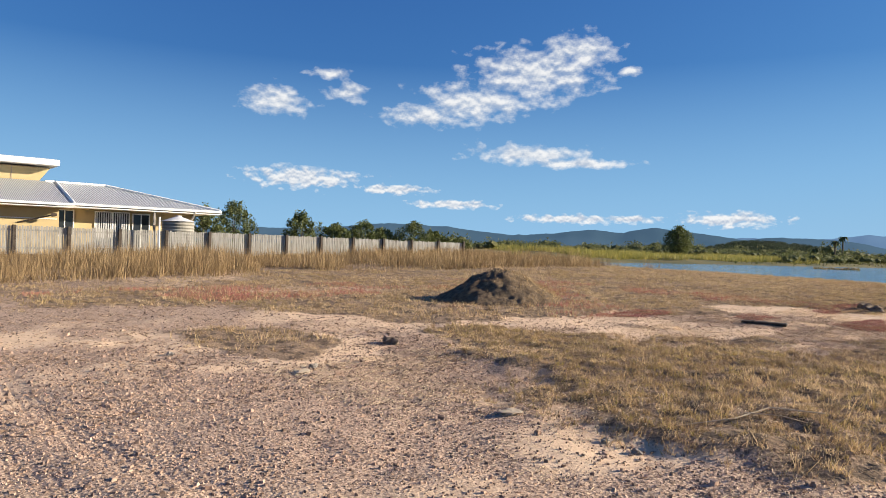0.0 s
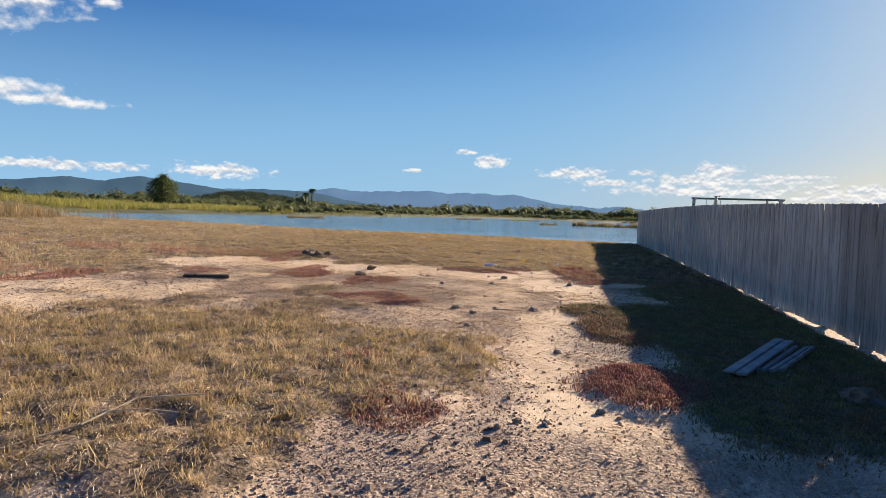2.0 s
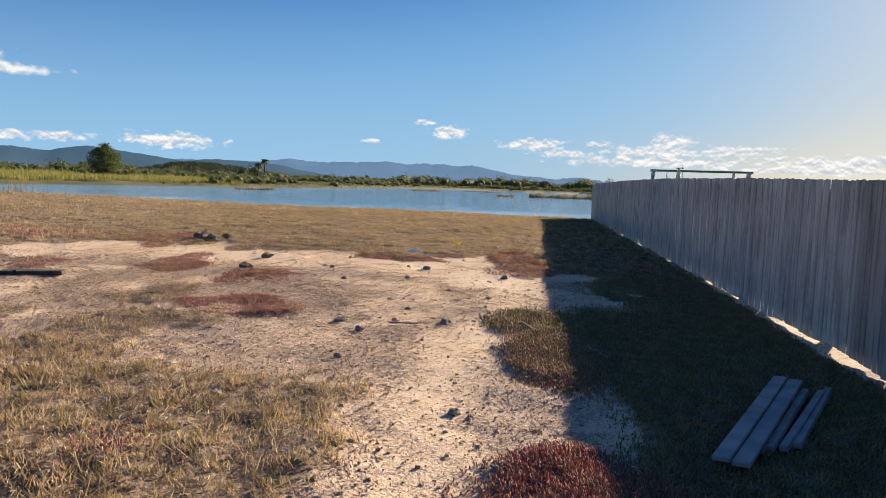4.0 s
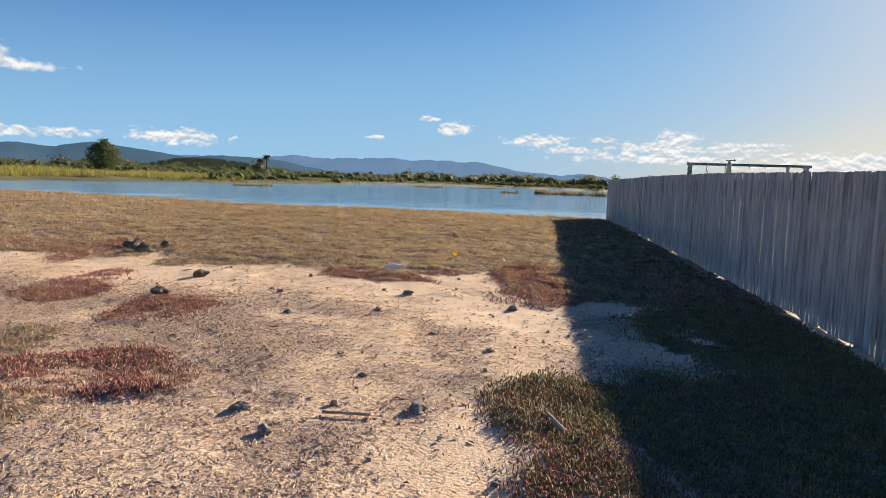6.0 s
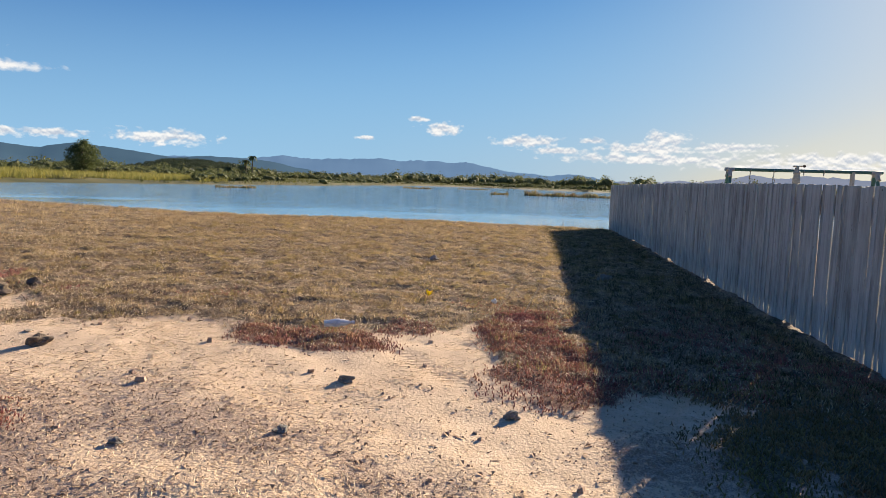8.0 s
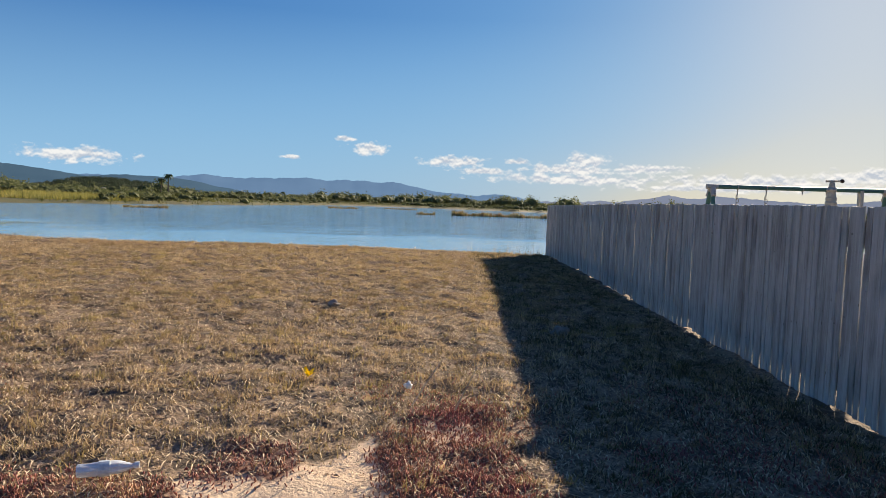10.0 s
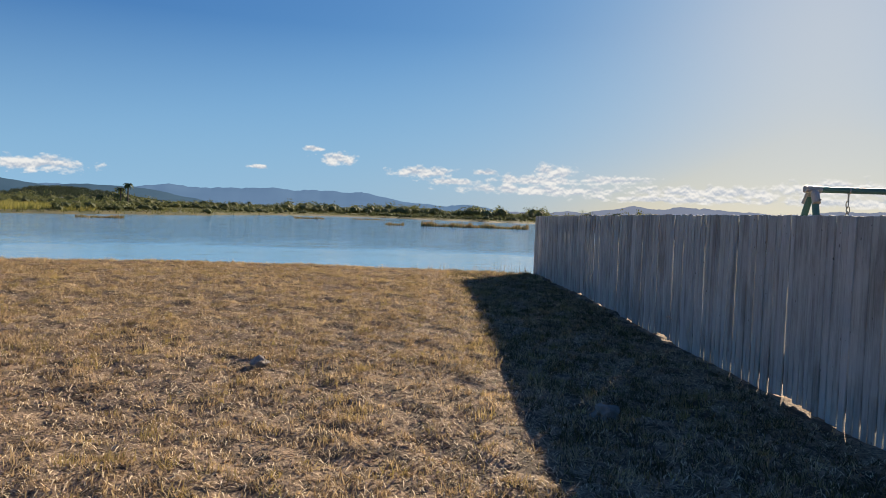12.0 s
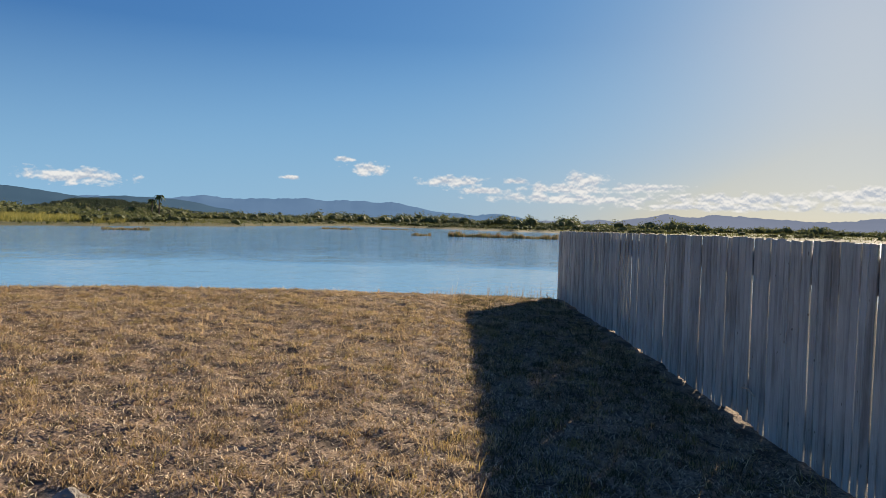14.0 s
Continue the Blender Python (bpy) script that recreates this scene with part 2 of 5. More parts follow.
M = {
    "ground": ground_material(),
    "water": water_material(),
    "paling": paling_material(),
    "post": simple("dark_post", (0.035, 0.028, 0.022), (0.09, 0.07, 0.055), 6),
    "rail": simple("fence_rail", (0.2, 0.18, 0.155), (0.36, 0.33, 0.29), 5),
    "wall_yellow": simple("yellow_render", (0.46, 0.36, 0.185), (0.52, 0.41, 0.225), 1.5, 0.9),
    "white": simple("white_paint", (0.78, 0.77, 0.74), (0.84, 0.83, 0.80), 2, 0.5, bump=0),
    "tank": simple("tank_grey", (0.22, 0.21, 0.18), (0.30, 0.285, 0.25), 2, 0.5),
    "glass": simple("dark_glass", (0.02, 0.025, 0.03), (0.03, 0.035, 0.04), 2, 0.08, bump=0),
    "curtain": simple("pale_curtain", (0.5, 0.5, 0.5), (0.62, 0.62, 0.62), 3),
    "roofing": roof_material(),
    "bottle": bottle_material(),
    "leaf": leafy("leaf_green", (0.05, 0.075, 0.022), (0.10, 0.125, 0.04), (0.14, 0.15, 0.055), 0.7),
    "leaf_far": leafy("scrub_green", (0.06, 0.08, 0.03), (0.12, 0.135, 0.05), (0.17, 0.17, 0.065), 0.05),
    "hill_wood": simple("wooded_hill", (0.02, 0.033, 0.026), (0.045, 0.06, 0.035), 0.05, 1.0, bump=0),
    "hill_leaf": leafy("far_woods", (0.018, 0.032, 0.02), (0.032, 0.048, 0.026), (0.05, 0.065, 0.035), 0.02),
    "reed": leafy("yellow_reed", (0.36, 0.31, 0.07), (0.44, 0.36, 0.10), (0.17, 0.18, 0.05), 0.08),
    "marsh": leafy("marsh_green", (0.11, 0.125, 0.035), (0.21, 0.19, 0.055), (0.07, 0.08, 0.026), 0.03),
    "bark": simple("bark", (0.07, 0.055, 0.04), (0.15, 0.12, 0.09), 5, 0.95),
    "hay": leafy("dry_tall_grass", (0.36, 0.245, 0.12), (0.50, 0.365, 0.195), (0.15, 0.097, 0.046), 0.4),
    "blade": leafy("dry_turf_blade", (0.54, 0.385, 0.20), (0.79, 0.595, 0.35), (0.18, 0.118, 0.062), 0.9),
    "green": leafy("olive_turf_blade", (0.42, 0.32, 0.11), (0.55, 0.41, 0.16), (0.20, 0.15, 0.06), 0.9),
    "weed": leafy("shade_dark_weed_blade", (0.10, 0.095, 0.035), (0.17, 0.14, 0.06), (0.06, 0.055, 0.025), 0.9),
    "fleshy": leafy("red_fleshy_stems", (0.47, 0.18, 0.155), (0.50, 0.31, 0.16), (0.33, 0.12, 0.11), 1.6, 0.3),
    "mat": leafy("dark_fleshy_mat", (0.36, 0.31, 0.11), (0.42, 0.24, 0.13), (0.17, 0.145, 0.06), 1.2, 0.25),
    "straw": simple("straw_litter", (0.52, 0.40, 0.25), (0.70, 0.56, 0.38), 3, 0.9, bump=0, island=True),
    "husk": simple("dead_brown_litter", (0.19, 0.125, 0.085), (0.38, 0.265, 0.18), 3, 0.9, bump=0, island=True),
    "pebble": simple("gravel_stone", (0.22, 0.145, 0.105), (0.54, 0.385, 0.285), 6, 0.9, bump=0, island=True),
    "dark_pebble": simple("dark_gravel_stone", (0.10, 0.07, 0.055), (0.24, 0.17, 0.13), 6, 0.9, bump=0, island=True),
    "clod": simple("earth_clod", (0.13, 0.095, 0.07), (0.26, 0.195, 0.14), 12, 0.95, bump=0.8, dist=0.02),
    "stone": simple("grey_stone", (0.16, 0.14, 0.12), (0.30, 0.27, 0.23), 9, 0.9, bump=0.6, dist=0.01),
    "timber": simple("old_timber", (0.045, 0.035, 0.028), (0.11, 0.085, 0.065), 8, 0.9, bump=0.5, dist=0.006),
    "board": simple("grey_board", (0.20, 0.195, 0.19), (0.34, 0.33, 0.315), 5, 0.8, bump=0.3),
    "yellow": simple("yellow_plastic", (0.78, 0.58, 0.02), (0.85, 0.66, 0.04), 6, 0.4, bump=0),
    "stick": simple("bleached_wood", (0.34, 0.27, 0.19), (0.48, 0.40, 0.30), 12, 0.9),
    "chain": simple("dull_chain", (0.25, 0.24, 0.22), (0.36, 0.35, 0.32), 20, 0.5, 0.6, bump=0),
    "cream": simple("cream_plastic", (0.36, 0.33, 0.27), (0.44, 0.41, 0.34), 5, 0.6, bump=0),
    "green_metal": simple("green_painted_steel", (0.05, 0.13, 0.11), (0.08, 0.17, 0.14), 6, 0.5),
    "white_steel": simple("chipped_white_steel", (0.34, 0.32, 0.28), (0.46, 0.43, 0.39), 8, 0.5),
    "mound": simple("mulch", (0.07, 0.05, 0.035), (0.24, 0.17, 0.10), 9, 0.95, bump=0.8, dist=0.05),
    "paling_far": paling_material(True),
    "glass_blue": simple("label_blue", (0.45, 0.5, 0.56), (0.65, 0.68, 0.7), 40, 0.5, bump=0),
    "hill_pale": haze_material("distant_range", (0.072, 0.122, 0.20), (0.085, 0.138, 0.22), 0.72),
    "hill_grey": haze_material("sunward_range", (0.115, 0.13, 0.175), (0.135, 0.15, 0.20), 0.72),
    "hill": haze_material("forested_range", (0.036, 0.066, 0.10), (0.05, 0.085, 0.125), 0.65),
}


# ---- building helpers ----
def big_mesh(name, verts, faces, material, smooth=False):
    """A mesh from numpy arrays: verts (n, 3), faces (m, 3) or (m, 4)."""
    me = bpy.data.meshes.new(name)
    k = faces.shape[1]
    me.vertices.add(len(verts))
    me.vertices.foreach_set("co", np.ascontiguousarray(verts, dtype=np.float32).ravel())
    me.loops.add(faces.size)
    me.loops.foreach_set("vertex_index", np.ascontiguousarray(faces, dtype=np.int32).ravel())
    me.polygons.add(len(faces))
    me.polygons.foreach_set("loop_start", np.arange(0, faces.size, k, dtype=np.int32))
    me.polygons.foreach_set("use_smooth", np.full(len(faces), smooth))
    me.update(calc_edges=True)
    me.materials.append(material)
    return me


def part(name, bm, material, parent=None, label=""):
    me = bpy.data.meshes.new(name)
    bmesh.ops.recalc_face_normals(bm, faces=bm.faces)
    bm.to_mesh(me)
    bm.free()
    me.materials.append(material)
    ob = new(name, me)
    ob.parent = parent
    return tagged(ob, label)


def box(bm, x0, y0, z0, x1, y1, z1, bevel=0.0):
    r = bmesh.ops.create_cube(bm, size=1)
    bmesh.ops.scale(bm, vec=(x1 - x0, y1 - y0, z1 - z0), verts=r["verts"])
    bmesh.ops.translate(bm, vec=((x0 + x1) / 2, (y0 + y1) / 2, (z0 + z1) / 2), verts=r["verts"])
    if bevel:
        es = list({e for v in r["verts"] for e in v.link_edges})
        bmesh.ops.bevel(bm, geom=es, offset=bevel, segments=1, affect="EDGES")
    return bm


def boxed(x0, y0, z0, x1, y1, z1, bevel=0.0):
    return box(bmesh.new(), x0, y0, z0, x1, y1, z1, bevel)


def tube(bm, a, b, r0, r1=None, seg=10):
    a, b = Vector(a), Vector(b)
    d = b - a
    m = Matrix.Translation((a + b) / 2) @ d.to_track_quat("Z", "Y").to_matrix().to_4x4()
    bmesh.ops.create_cone(bm, cap_ends=True, segments=seg, radius1=r0, radius2=r0 if r1 is None else r1, depth=d.length, matrix=m)
    return bm


def thing(name, at, label, category, group=""):
    ob = new(name)
    ob.location = at
    return tagged(ob, label, category, group)


def fade(a, b, x):
    t = np.clip((x - a) / (b - a), 0, 1)
    return t * t * (3 - 2 * t)


def lattice(ix, iy, seed):
    h = (ix * 374761393 + iy * 668265263 + seed * 974634777) & 0x7FFFFFFF
    h = ((h ^ (h >> 13)) * 1274126177) & 0x7FFFFFFF
    return ((h ^ (h >> 16)) & 0xFFFF) / 65535.0


def vnoise(x, y, seed=0):
    """Smooth value noise in 0..1 on arrays."""
    ix, iy = np.floor(x).astype(np.int64), np.floor(y).astype(np.int64)
    fx, fy = x - ix, y - iy
    fx, fy = fx * fx * (3 - 2 * fx), fy * fy * (3 - 2 * fy)
    a, b = lattice(ix, iy, seed), lattice(ix + 1, iy, seed)
    c, d = lattice(ix, iy + 1, seed), lattice(ix + 1, iy + 1, seed)
    return (a * (1 - fx) + b * fx) * (1 - fy) + (c * (1 - fx) + d * fx) * fy


def fbm(x, y, scale, octaves=4, seed=0):
    s, amp, tot = 0.0, 1.0, 0.0
    for k in range(octaves):
        s = s + amp * vnoise(x * scale * 2 ** k + 17.3 * k, y * scale * 2 ** k - 9.1 * k, seed + k)
        tot += amp
        amp *= 0.5
    return s / tot


# ---- the lie of the land ----
WATER = -0.15
FENCE_Y, FENCE_END = -3.15, 32.6
MOUND = (11.0, 11.7)
rng = np.random.default_rng(7)


def shore(y):
    """x of the near shore."""
    return 35.0 - 2.4 * np.exp(-((y - 9) / 6) ** 2) + 0.0003 * np.maximum(0, y - 16) ** 3 + 0.5 * (fbm(y * 1.0, y * 0 + 3.3, 0.35, 3, 5) - 0.5)


def far_shore(x, y):
    """Distance of the far shore from (8, 0) in the direction of (x, y), and the way gone."""
    r, az = np.hypot(x - 8, y), np.degrees(np.arctan2(y, x - 8))
    rf = np.interp(az, [-60, -30, -6, 2, 8, 16, 25, 34, 41, 46, 52, 60], [200, 240, 275, 320, 330, 190, 152, 126, 111, 90, 55, 45])
    return rf * (1 + 0.12 * (fbm(az * 1.0, az * 0 + 1.7, 0.35, 4, 9) - 0.5)), r


def inland(x, y):
    """Metres from the lake's edge, positive on land."""
    rf, r = far_shore(x, y)
    return np.maximum((shore(y) - x), (r - rf) * 0.5)


def spot(x, y, cx, cy, rx, ry, ragged=0.55, seed=56):
    """An oval patch with a ragged edge, 1 inside."""
    return fade(1.2, 0.75, np.hypot((x - cx) / rx, (y - cy) / ry) + ragged * 2 * (fbm(x, y, 1.1, 4, seed) - 0.5))


TURF = [(6.7, 3.6, 2.4, 2.7), (5.2, 1.9, 0.9, 0.5), (3.8, 8.8, 0.9, 1.3), (7.0, 6.6, 1.0, 1.7), (9.6, 3.3, 1.0, 0.5), (9.5, 4.9, 1.1, 0.5), (11.6, 3.8, 0.8, 0.45), (10.2, 2.8, 0.4, 0.35), (16.0, 4.7, 0.5, 0.4), (16.9, 5.9, 0.9, 0.4)]
RED = [(7.1, -0.65, 0.75, 0.48, 1.0), (9.8, -0.65, 0.8, 0.45, 0.25), (13.0, 3.3, 0.65, 0.42, 1.0), (11.1, 2.75, 0.5, 0.6, 1.0), (13.5, 4.75, 0.55, 0.4, 0.9), (13.0, 6.6, 0.4, 0.5, 0.7), (15.85, 6.3, 0.6, 0.4, 0.8), (16.3, -0.2, 1.1, 0.45, 1.0), (15.2, -0.45, 0.9, 0.55, 0.9),
       (15.7, 1.9, 0.35, 0.7, 0.9), (16.3, 0.95, 0.35, 0.3, 0.9), (6.05, 1.1, 0.32, 0.25, 0.9), (7.2, 1.7, 0.4, 0.25, 0.5), (5.6, 15.0, 1.1, 1.0, 0.8), (11.2, 8.2, 1.6, 0.4, 0.7), (17.3, 6.6, 1.0, 0.3, 0.8), (14.6, 5.0, 0.7, 0.3, 0.7)]


def lawn_at(x, y):
    """The wide dry lawn by the lake and the rough turf north of the sand."""
    wob = fbm(x, y, 0.9, 4, 55) - 0.5
    side = np.interp(y, [-6, -0.9, 0, 0.33, 0.51, 0.93, 1.39, 1.6, 2.03, 2.36, 2.74, 3.2, 4.1, 5.5, 6.5, 7.5], [14.6, 14.6, 14.9, 16.8, 16.3, 16.15, 15.8, 15.5, 15.55, 16.0, 16.15, 16.4, 15.7, 17.0, 17.6, 16.5])
    top = np.interp(x, [-10, 1.4, 3.5, 6.0, 6.6, 8.8, 10.5, 15, 17], [16, 14.7, 13.6, 12.0, 9.6, 9.1, 7.8, 8.0, 6.4])
    lawn = np.maximum(fade(-0.25, 0.25, x - side + 0.8 * wob), fade(-3.5, -4.2, y))
    north = fade(-0.8, 0.8, y - top + 3.5 * wob) * (0.55 + 0.45 * fade(0.4, 0.55, fbm(x, y, 0.25, 3, 57) + 0.03 * np.maximum(0, x - 8)))
    return np.clip(lawn + north, 0, 1)


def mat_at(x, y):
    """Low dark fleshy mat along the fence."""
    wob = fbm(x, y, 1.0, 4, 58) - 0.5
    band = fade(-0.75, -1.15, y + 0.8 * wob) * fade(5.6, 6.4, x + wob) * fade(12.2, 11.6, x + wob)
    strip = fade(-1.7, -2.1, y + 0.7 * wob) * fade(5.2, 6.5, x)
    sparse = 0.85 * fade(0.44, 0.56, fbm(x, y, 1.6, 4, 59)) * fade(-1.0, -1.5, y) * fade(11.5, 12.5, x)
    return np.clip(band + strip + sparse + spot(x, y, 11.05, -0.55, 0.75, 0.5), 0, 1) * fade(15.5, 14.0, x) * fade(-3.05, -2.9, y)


def grass_at(x, y):
    """How much turf covers the ground, 0..1."""
    g = lawn_at(x, y)
    for cx, cy, rx, ry in TURF:
        g = np.maximum(g, spot(x, y, cx, cy, rx, ry))
    bare = spot(x, y, 16.9, -0.15, 0.4, 0.3) + spot(x, y, 15.2, 0.6, 0.5, 0.5)
    return np.clip(g - bare, 0, 1)


def red_at(x, y):
    g = 0.45 * fade(0.52, 0.66, fbm(x, y, 0.6, 3, 77)) * fade(0.3, 0.8, lawn_at(x, y)) * fade(18.5, 16.5, x)
    for cx, cy, rx, ry, k in RED:
        g = np.maximum(g, k * spot(x, y, cx, cy, rx, ry, 0.8, 66))
    return np.clip(g, 0, 1) * (0.55 + 0.45 * fade(0.38, 0.58, fbm(x, y, 2.2, 3, 67)))


def track_at(x, y):
    """Tyre tracks on the gravel and across the sand by the lawn."""
    a = np.exp(-((x - 0.75 - 0.09 * (7 - y) - 0.03 * (7 - y) ** 2) / 0.14) ** 2) * fade(2.5, 3.5, y) * fade(8.5, 7, y)
    b = np.exp(-((x - 0.25 - 0.11 * (7 - y) - 0.02 * (7 - y) ** 2) / 0.14) ** 2) * fade(3, 4, y) * fade(9, 7.5, y)
    c = np.exp(-((y - 0.82 - 0.75 * (x - 15.3)) / 0.12) ** 2) * fade(14.4, 14.9, x) * fade(16.0, 15.7, x)
    return np.clip(a + b + c, 0, 1)


def height(x, y):
    x, y = np.asarray(x, float), np.asarray(y, float)
    near = 0.05 + 0.0155 * np.clip(x, -5, 26) + 0.006 * np.clip(y, -6, 60) + 0.014 * np.clip(y, -4, 6) * fade(14, 22, x)
    d = inland(x, y)
    rf, r = far_shore(x, y)
    other = fade(-6, 6, r - rf) * fade(40, 60, r)
    near = near + 0.05 * (fbm(x, y, 0.5, 3, 21) - 0.5) + 0.05 * (fbm(x, y, 1.7, 3, 31) - 0.5)
    close = fade(60, 35, np.hypot(x - 12, y))
    cover = np.maximum(np.maximum(grass_at(x, y), mat_at(x, y)), 0.8 * red_at(x, y))
    near = near + close * cover * (0.015 + 0.055 * np.maximum(0, fbm(x, y, 4.4, 3, 91) - 0.42) + 0.05 * (fbm(x, y, 5.5, 2, 95) - 0.5)) + 0.06 * spot(x, y, 6.7, 3.6, 2.4, 2.7) + 0.05 * spot(x, y, 7.1, -0.65, 0.75, 0.48, 0.25) + 0.04 * spot(x, y, 9.8, -0.62, 0.75, 0.42, 0.25)
    near = near + close * (1 - cover) * 0.03 * (fbm(x, y, 5.0, 3, 92) - 0.5) - 0.02 * track_at(x, y)
    bumps = 0.55 + 1.3 * fbm(x, y, 0.03, 3, 41) * fade(0, 40, d)
    land = near * (1 - other) + bumps * other
    return WATER + (land - WATER) * fade(-0.3, 3.0, d) - 0.9 * fade(0.3, -4, d)


def spread(a, b, step, grow, reach):
    """Grid lines: even from a to b, then ever wider out to reach."""
    mid = list(np.arange(a, b + step / 2, step))
    up, s = [mid[-1]], step
    while up[-1] < reach:
        s *= grow
        up.append(up[-1] + s)
    down, s = [mid[0]], step
    while down[-1] > -reach:
        s *= grow
        down.append(down[-1] - s)
    return np.array(down[:0:-1] + mid + up[1:])


GRID = {}


def at(field, x, y):
    """A field of the ground's own grid, read between its corners."""
    xs, ys, f = GRID["xs"], GRID["ys"], GRID[field]
    i = np.clip(np.searchsorted(xs, x) - 1, 0, len(xs) - 2)
    j = np.clip(np.searchsorted(ys, y) - 1, 0, len(ys) - 2)
    u, v = (x - xs[i]) / (xs[i + 1] - xs[i]), (y - ys[j]) / (ys[j + 1] - ys[j])
    return (f[j, i] * (1 - u) + f[j, i + 1] * u) * (1 - v) + (f[j + 1, i] * (1 - u) + f[j + 1, i + 1] * u) * v


def build_ground():
    xs, ys = spread(-1, 34, 0.082, 1.075, 4200), spread(-3.6, 11, 0.082, 1.075, 4200)
    X, Y = np.meshgrid(xs, ys)
    Z = height(X, Y)
    nx, ny = len(xs), len(ys)
    verts = np.stack([X.ravel(), Y.ravel(), Z.ravel()], 1)
    i = (np.arange(ny - 1)[:, None] * nx + np.arange(nx - 1)[None, :]).ravel()
    faces = np.stack([i, i + 1, i + 1 + nx, i + nx], 1)
    me = big_mesh("ground", verts, faces, M["ground"], True)
    GRID["xs"], GRID["ys"], GRID["z"] = xs, ys, Z
    x, y = verts[:, 0], verts[:, 1]
    rf, r = far_shore(x, y)
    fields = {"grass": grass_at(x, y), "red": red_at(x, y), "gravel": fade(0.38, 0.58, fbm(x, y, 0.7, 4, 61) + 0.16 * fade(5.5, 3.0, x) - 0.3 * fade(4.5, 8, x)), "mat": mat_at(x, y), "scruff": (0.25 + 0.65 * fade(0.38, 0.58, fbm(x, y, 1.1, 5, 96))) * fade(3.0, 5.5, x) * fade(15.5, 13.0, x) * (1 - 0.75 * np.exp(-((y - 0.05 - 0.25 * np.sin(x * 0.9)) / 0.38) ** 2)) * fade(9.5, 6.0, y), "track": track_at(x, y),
              "far": fade(-14, -4, r - rf) * fade(40, 60, r)}
    fields["tufts"] = fbm(x, y, 4.4, 3, 91)
    for k, v in fields.items():
        GRID[k] = v.reshape(X.shape)
        a = me.attributes.new(k, "FLOAT", "POINT")
        a.data.foreach_set("value", v.astype(np.float32))
    tagged(new("ground", me), "sandy gravel ground with dry turf patches", "ground", kind="structure")


def build_water():
    xs = np.concatenate([np.arange(30, 60, 1.0), np.arange(60, 420, 6.0)])
    ys = np.arange(-420, 421, 6.0)
    X, Y = np.meshgrid(xs, ys)
    verts = np.stack([X.ravel(), Y.ravel(), np.full(X.size, WATER)], 1)
    nx = len(xs)
    i = (np.arange(len(ys) - 1)[:, None] * nx + np.arange(nx - 1)[None, :]).ravel()
    me = big_mesh("water", verts, np.stack([i, i + 1, i + 1 + nx, i + nx], 1), M["water"], True)
    tagged(new("water", me), "rippled blue lake water", "lake", kind="structure")


build_ground()
build_water()


# ---- hills and the far side of the lake ----
def ridge(name, dist, profile, label, material, deep=0.25, rough=1.0):
    """A range at dist metres; its skyline runs through (azimuth, degrees high), its slopes fall towards the lake."""
    n, k = 900, 14
    a, up = [np.array(c, float) for c in zip(*profile)]
    az = np.linspace(a[0], a[-1], n)
    h = sum(np.interp(az + w, a, up) for w in np.linspace(-0.35, 0.35, 9)) / 9
    h = h + 0.14 * (fbm(az, az * 0 + dist, 0.7, 2, 3) - 0.5) * rough
    teeth = 0.09 * (fbm(az, az * 0 + dist, 3.0, 4, 4) - 0.5) * rough
    rows = []
    for j in range(k + 1):
        f = j / k
        d = dist * (1 - deep * (1 - f))
        wob = 1 + 0.45 * (fbm(az, np.full(n, f * 3), 0.3, 2, 8) - 0.5) * math.sin(f * math.pi)
        z = dist * np.tan(np.radians(h)) * f ** 0.9 * wob + dist * np.radians(teeth) * f ** 12
        rows.append(np.stack([8 + d * np.cos(np.radians(az)), d * np.sin(np.radians(az)), z + 2.5 * f - 1], 1))
    i = (np.arange(k)[:, None] * n + np.arange(n - 1)[None, :]).ravel()
    me = big_mesh(name, np.concatenate(rows), np.stack([i, i + n, i + n + 1, i + 1], 1), material, True)
    return tagged(new(name, me), label, "hill", kind="structure")


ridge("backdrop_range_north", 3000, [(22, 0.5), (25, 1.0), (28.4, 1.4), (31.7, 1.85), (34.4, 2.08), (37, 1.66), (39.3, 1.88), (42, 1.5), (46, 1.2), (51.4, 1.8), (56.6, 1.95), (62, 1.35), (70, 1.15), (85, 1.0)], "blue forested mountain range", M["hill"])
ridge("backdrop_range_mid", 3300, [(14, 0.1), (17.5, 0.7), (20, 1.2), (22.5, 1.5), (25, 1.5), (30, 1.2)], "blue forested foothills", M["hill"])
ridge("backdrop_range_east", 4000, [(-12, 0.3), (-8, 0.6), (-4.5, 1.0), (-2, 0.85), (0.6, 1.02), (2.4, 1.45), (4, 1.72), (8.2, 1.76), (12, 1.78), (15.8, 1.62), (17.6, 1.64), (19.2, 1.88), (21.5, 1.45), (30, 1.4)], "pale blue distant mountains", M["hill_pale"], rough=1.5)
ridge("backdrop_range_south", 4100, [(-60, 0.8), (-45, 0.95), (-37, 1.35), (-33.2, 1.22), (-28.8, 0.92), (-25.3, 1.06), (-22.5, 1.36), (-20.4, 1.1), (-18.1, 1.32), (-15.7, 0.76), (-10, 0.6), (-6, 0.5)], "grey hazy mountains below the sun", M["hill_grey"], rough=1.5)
ridge("backdrop_hill", 1300, [(18, 0.0), (21, 0.4), (23, 0.75), (25, 0.98), (26.8, 1.1), (28.5, 0.98), (30.5, 0.5), (33, 0.0)], "small dark wooded hill", M["hill_wood"], rough=0.7)


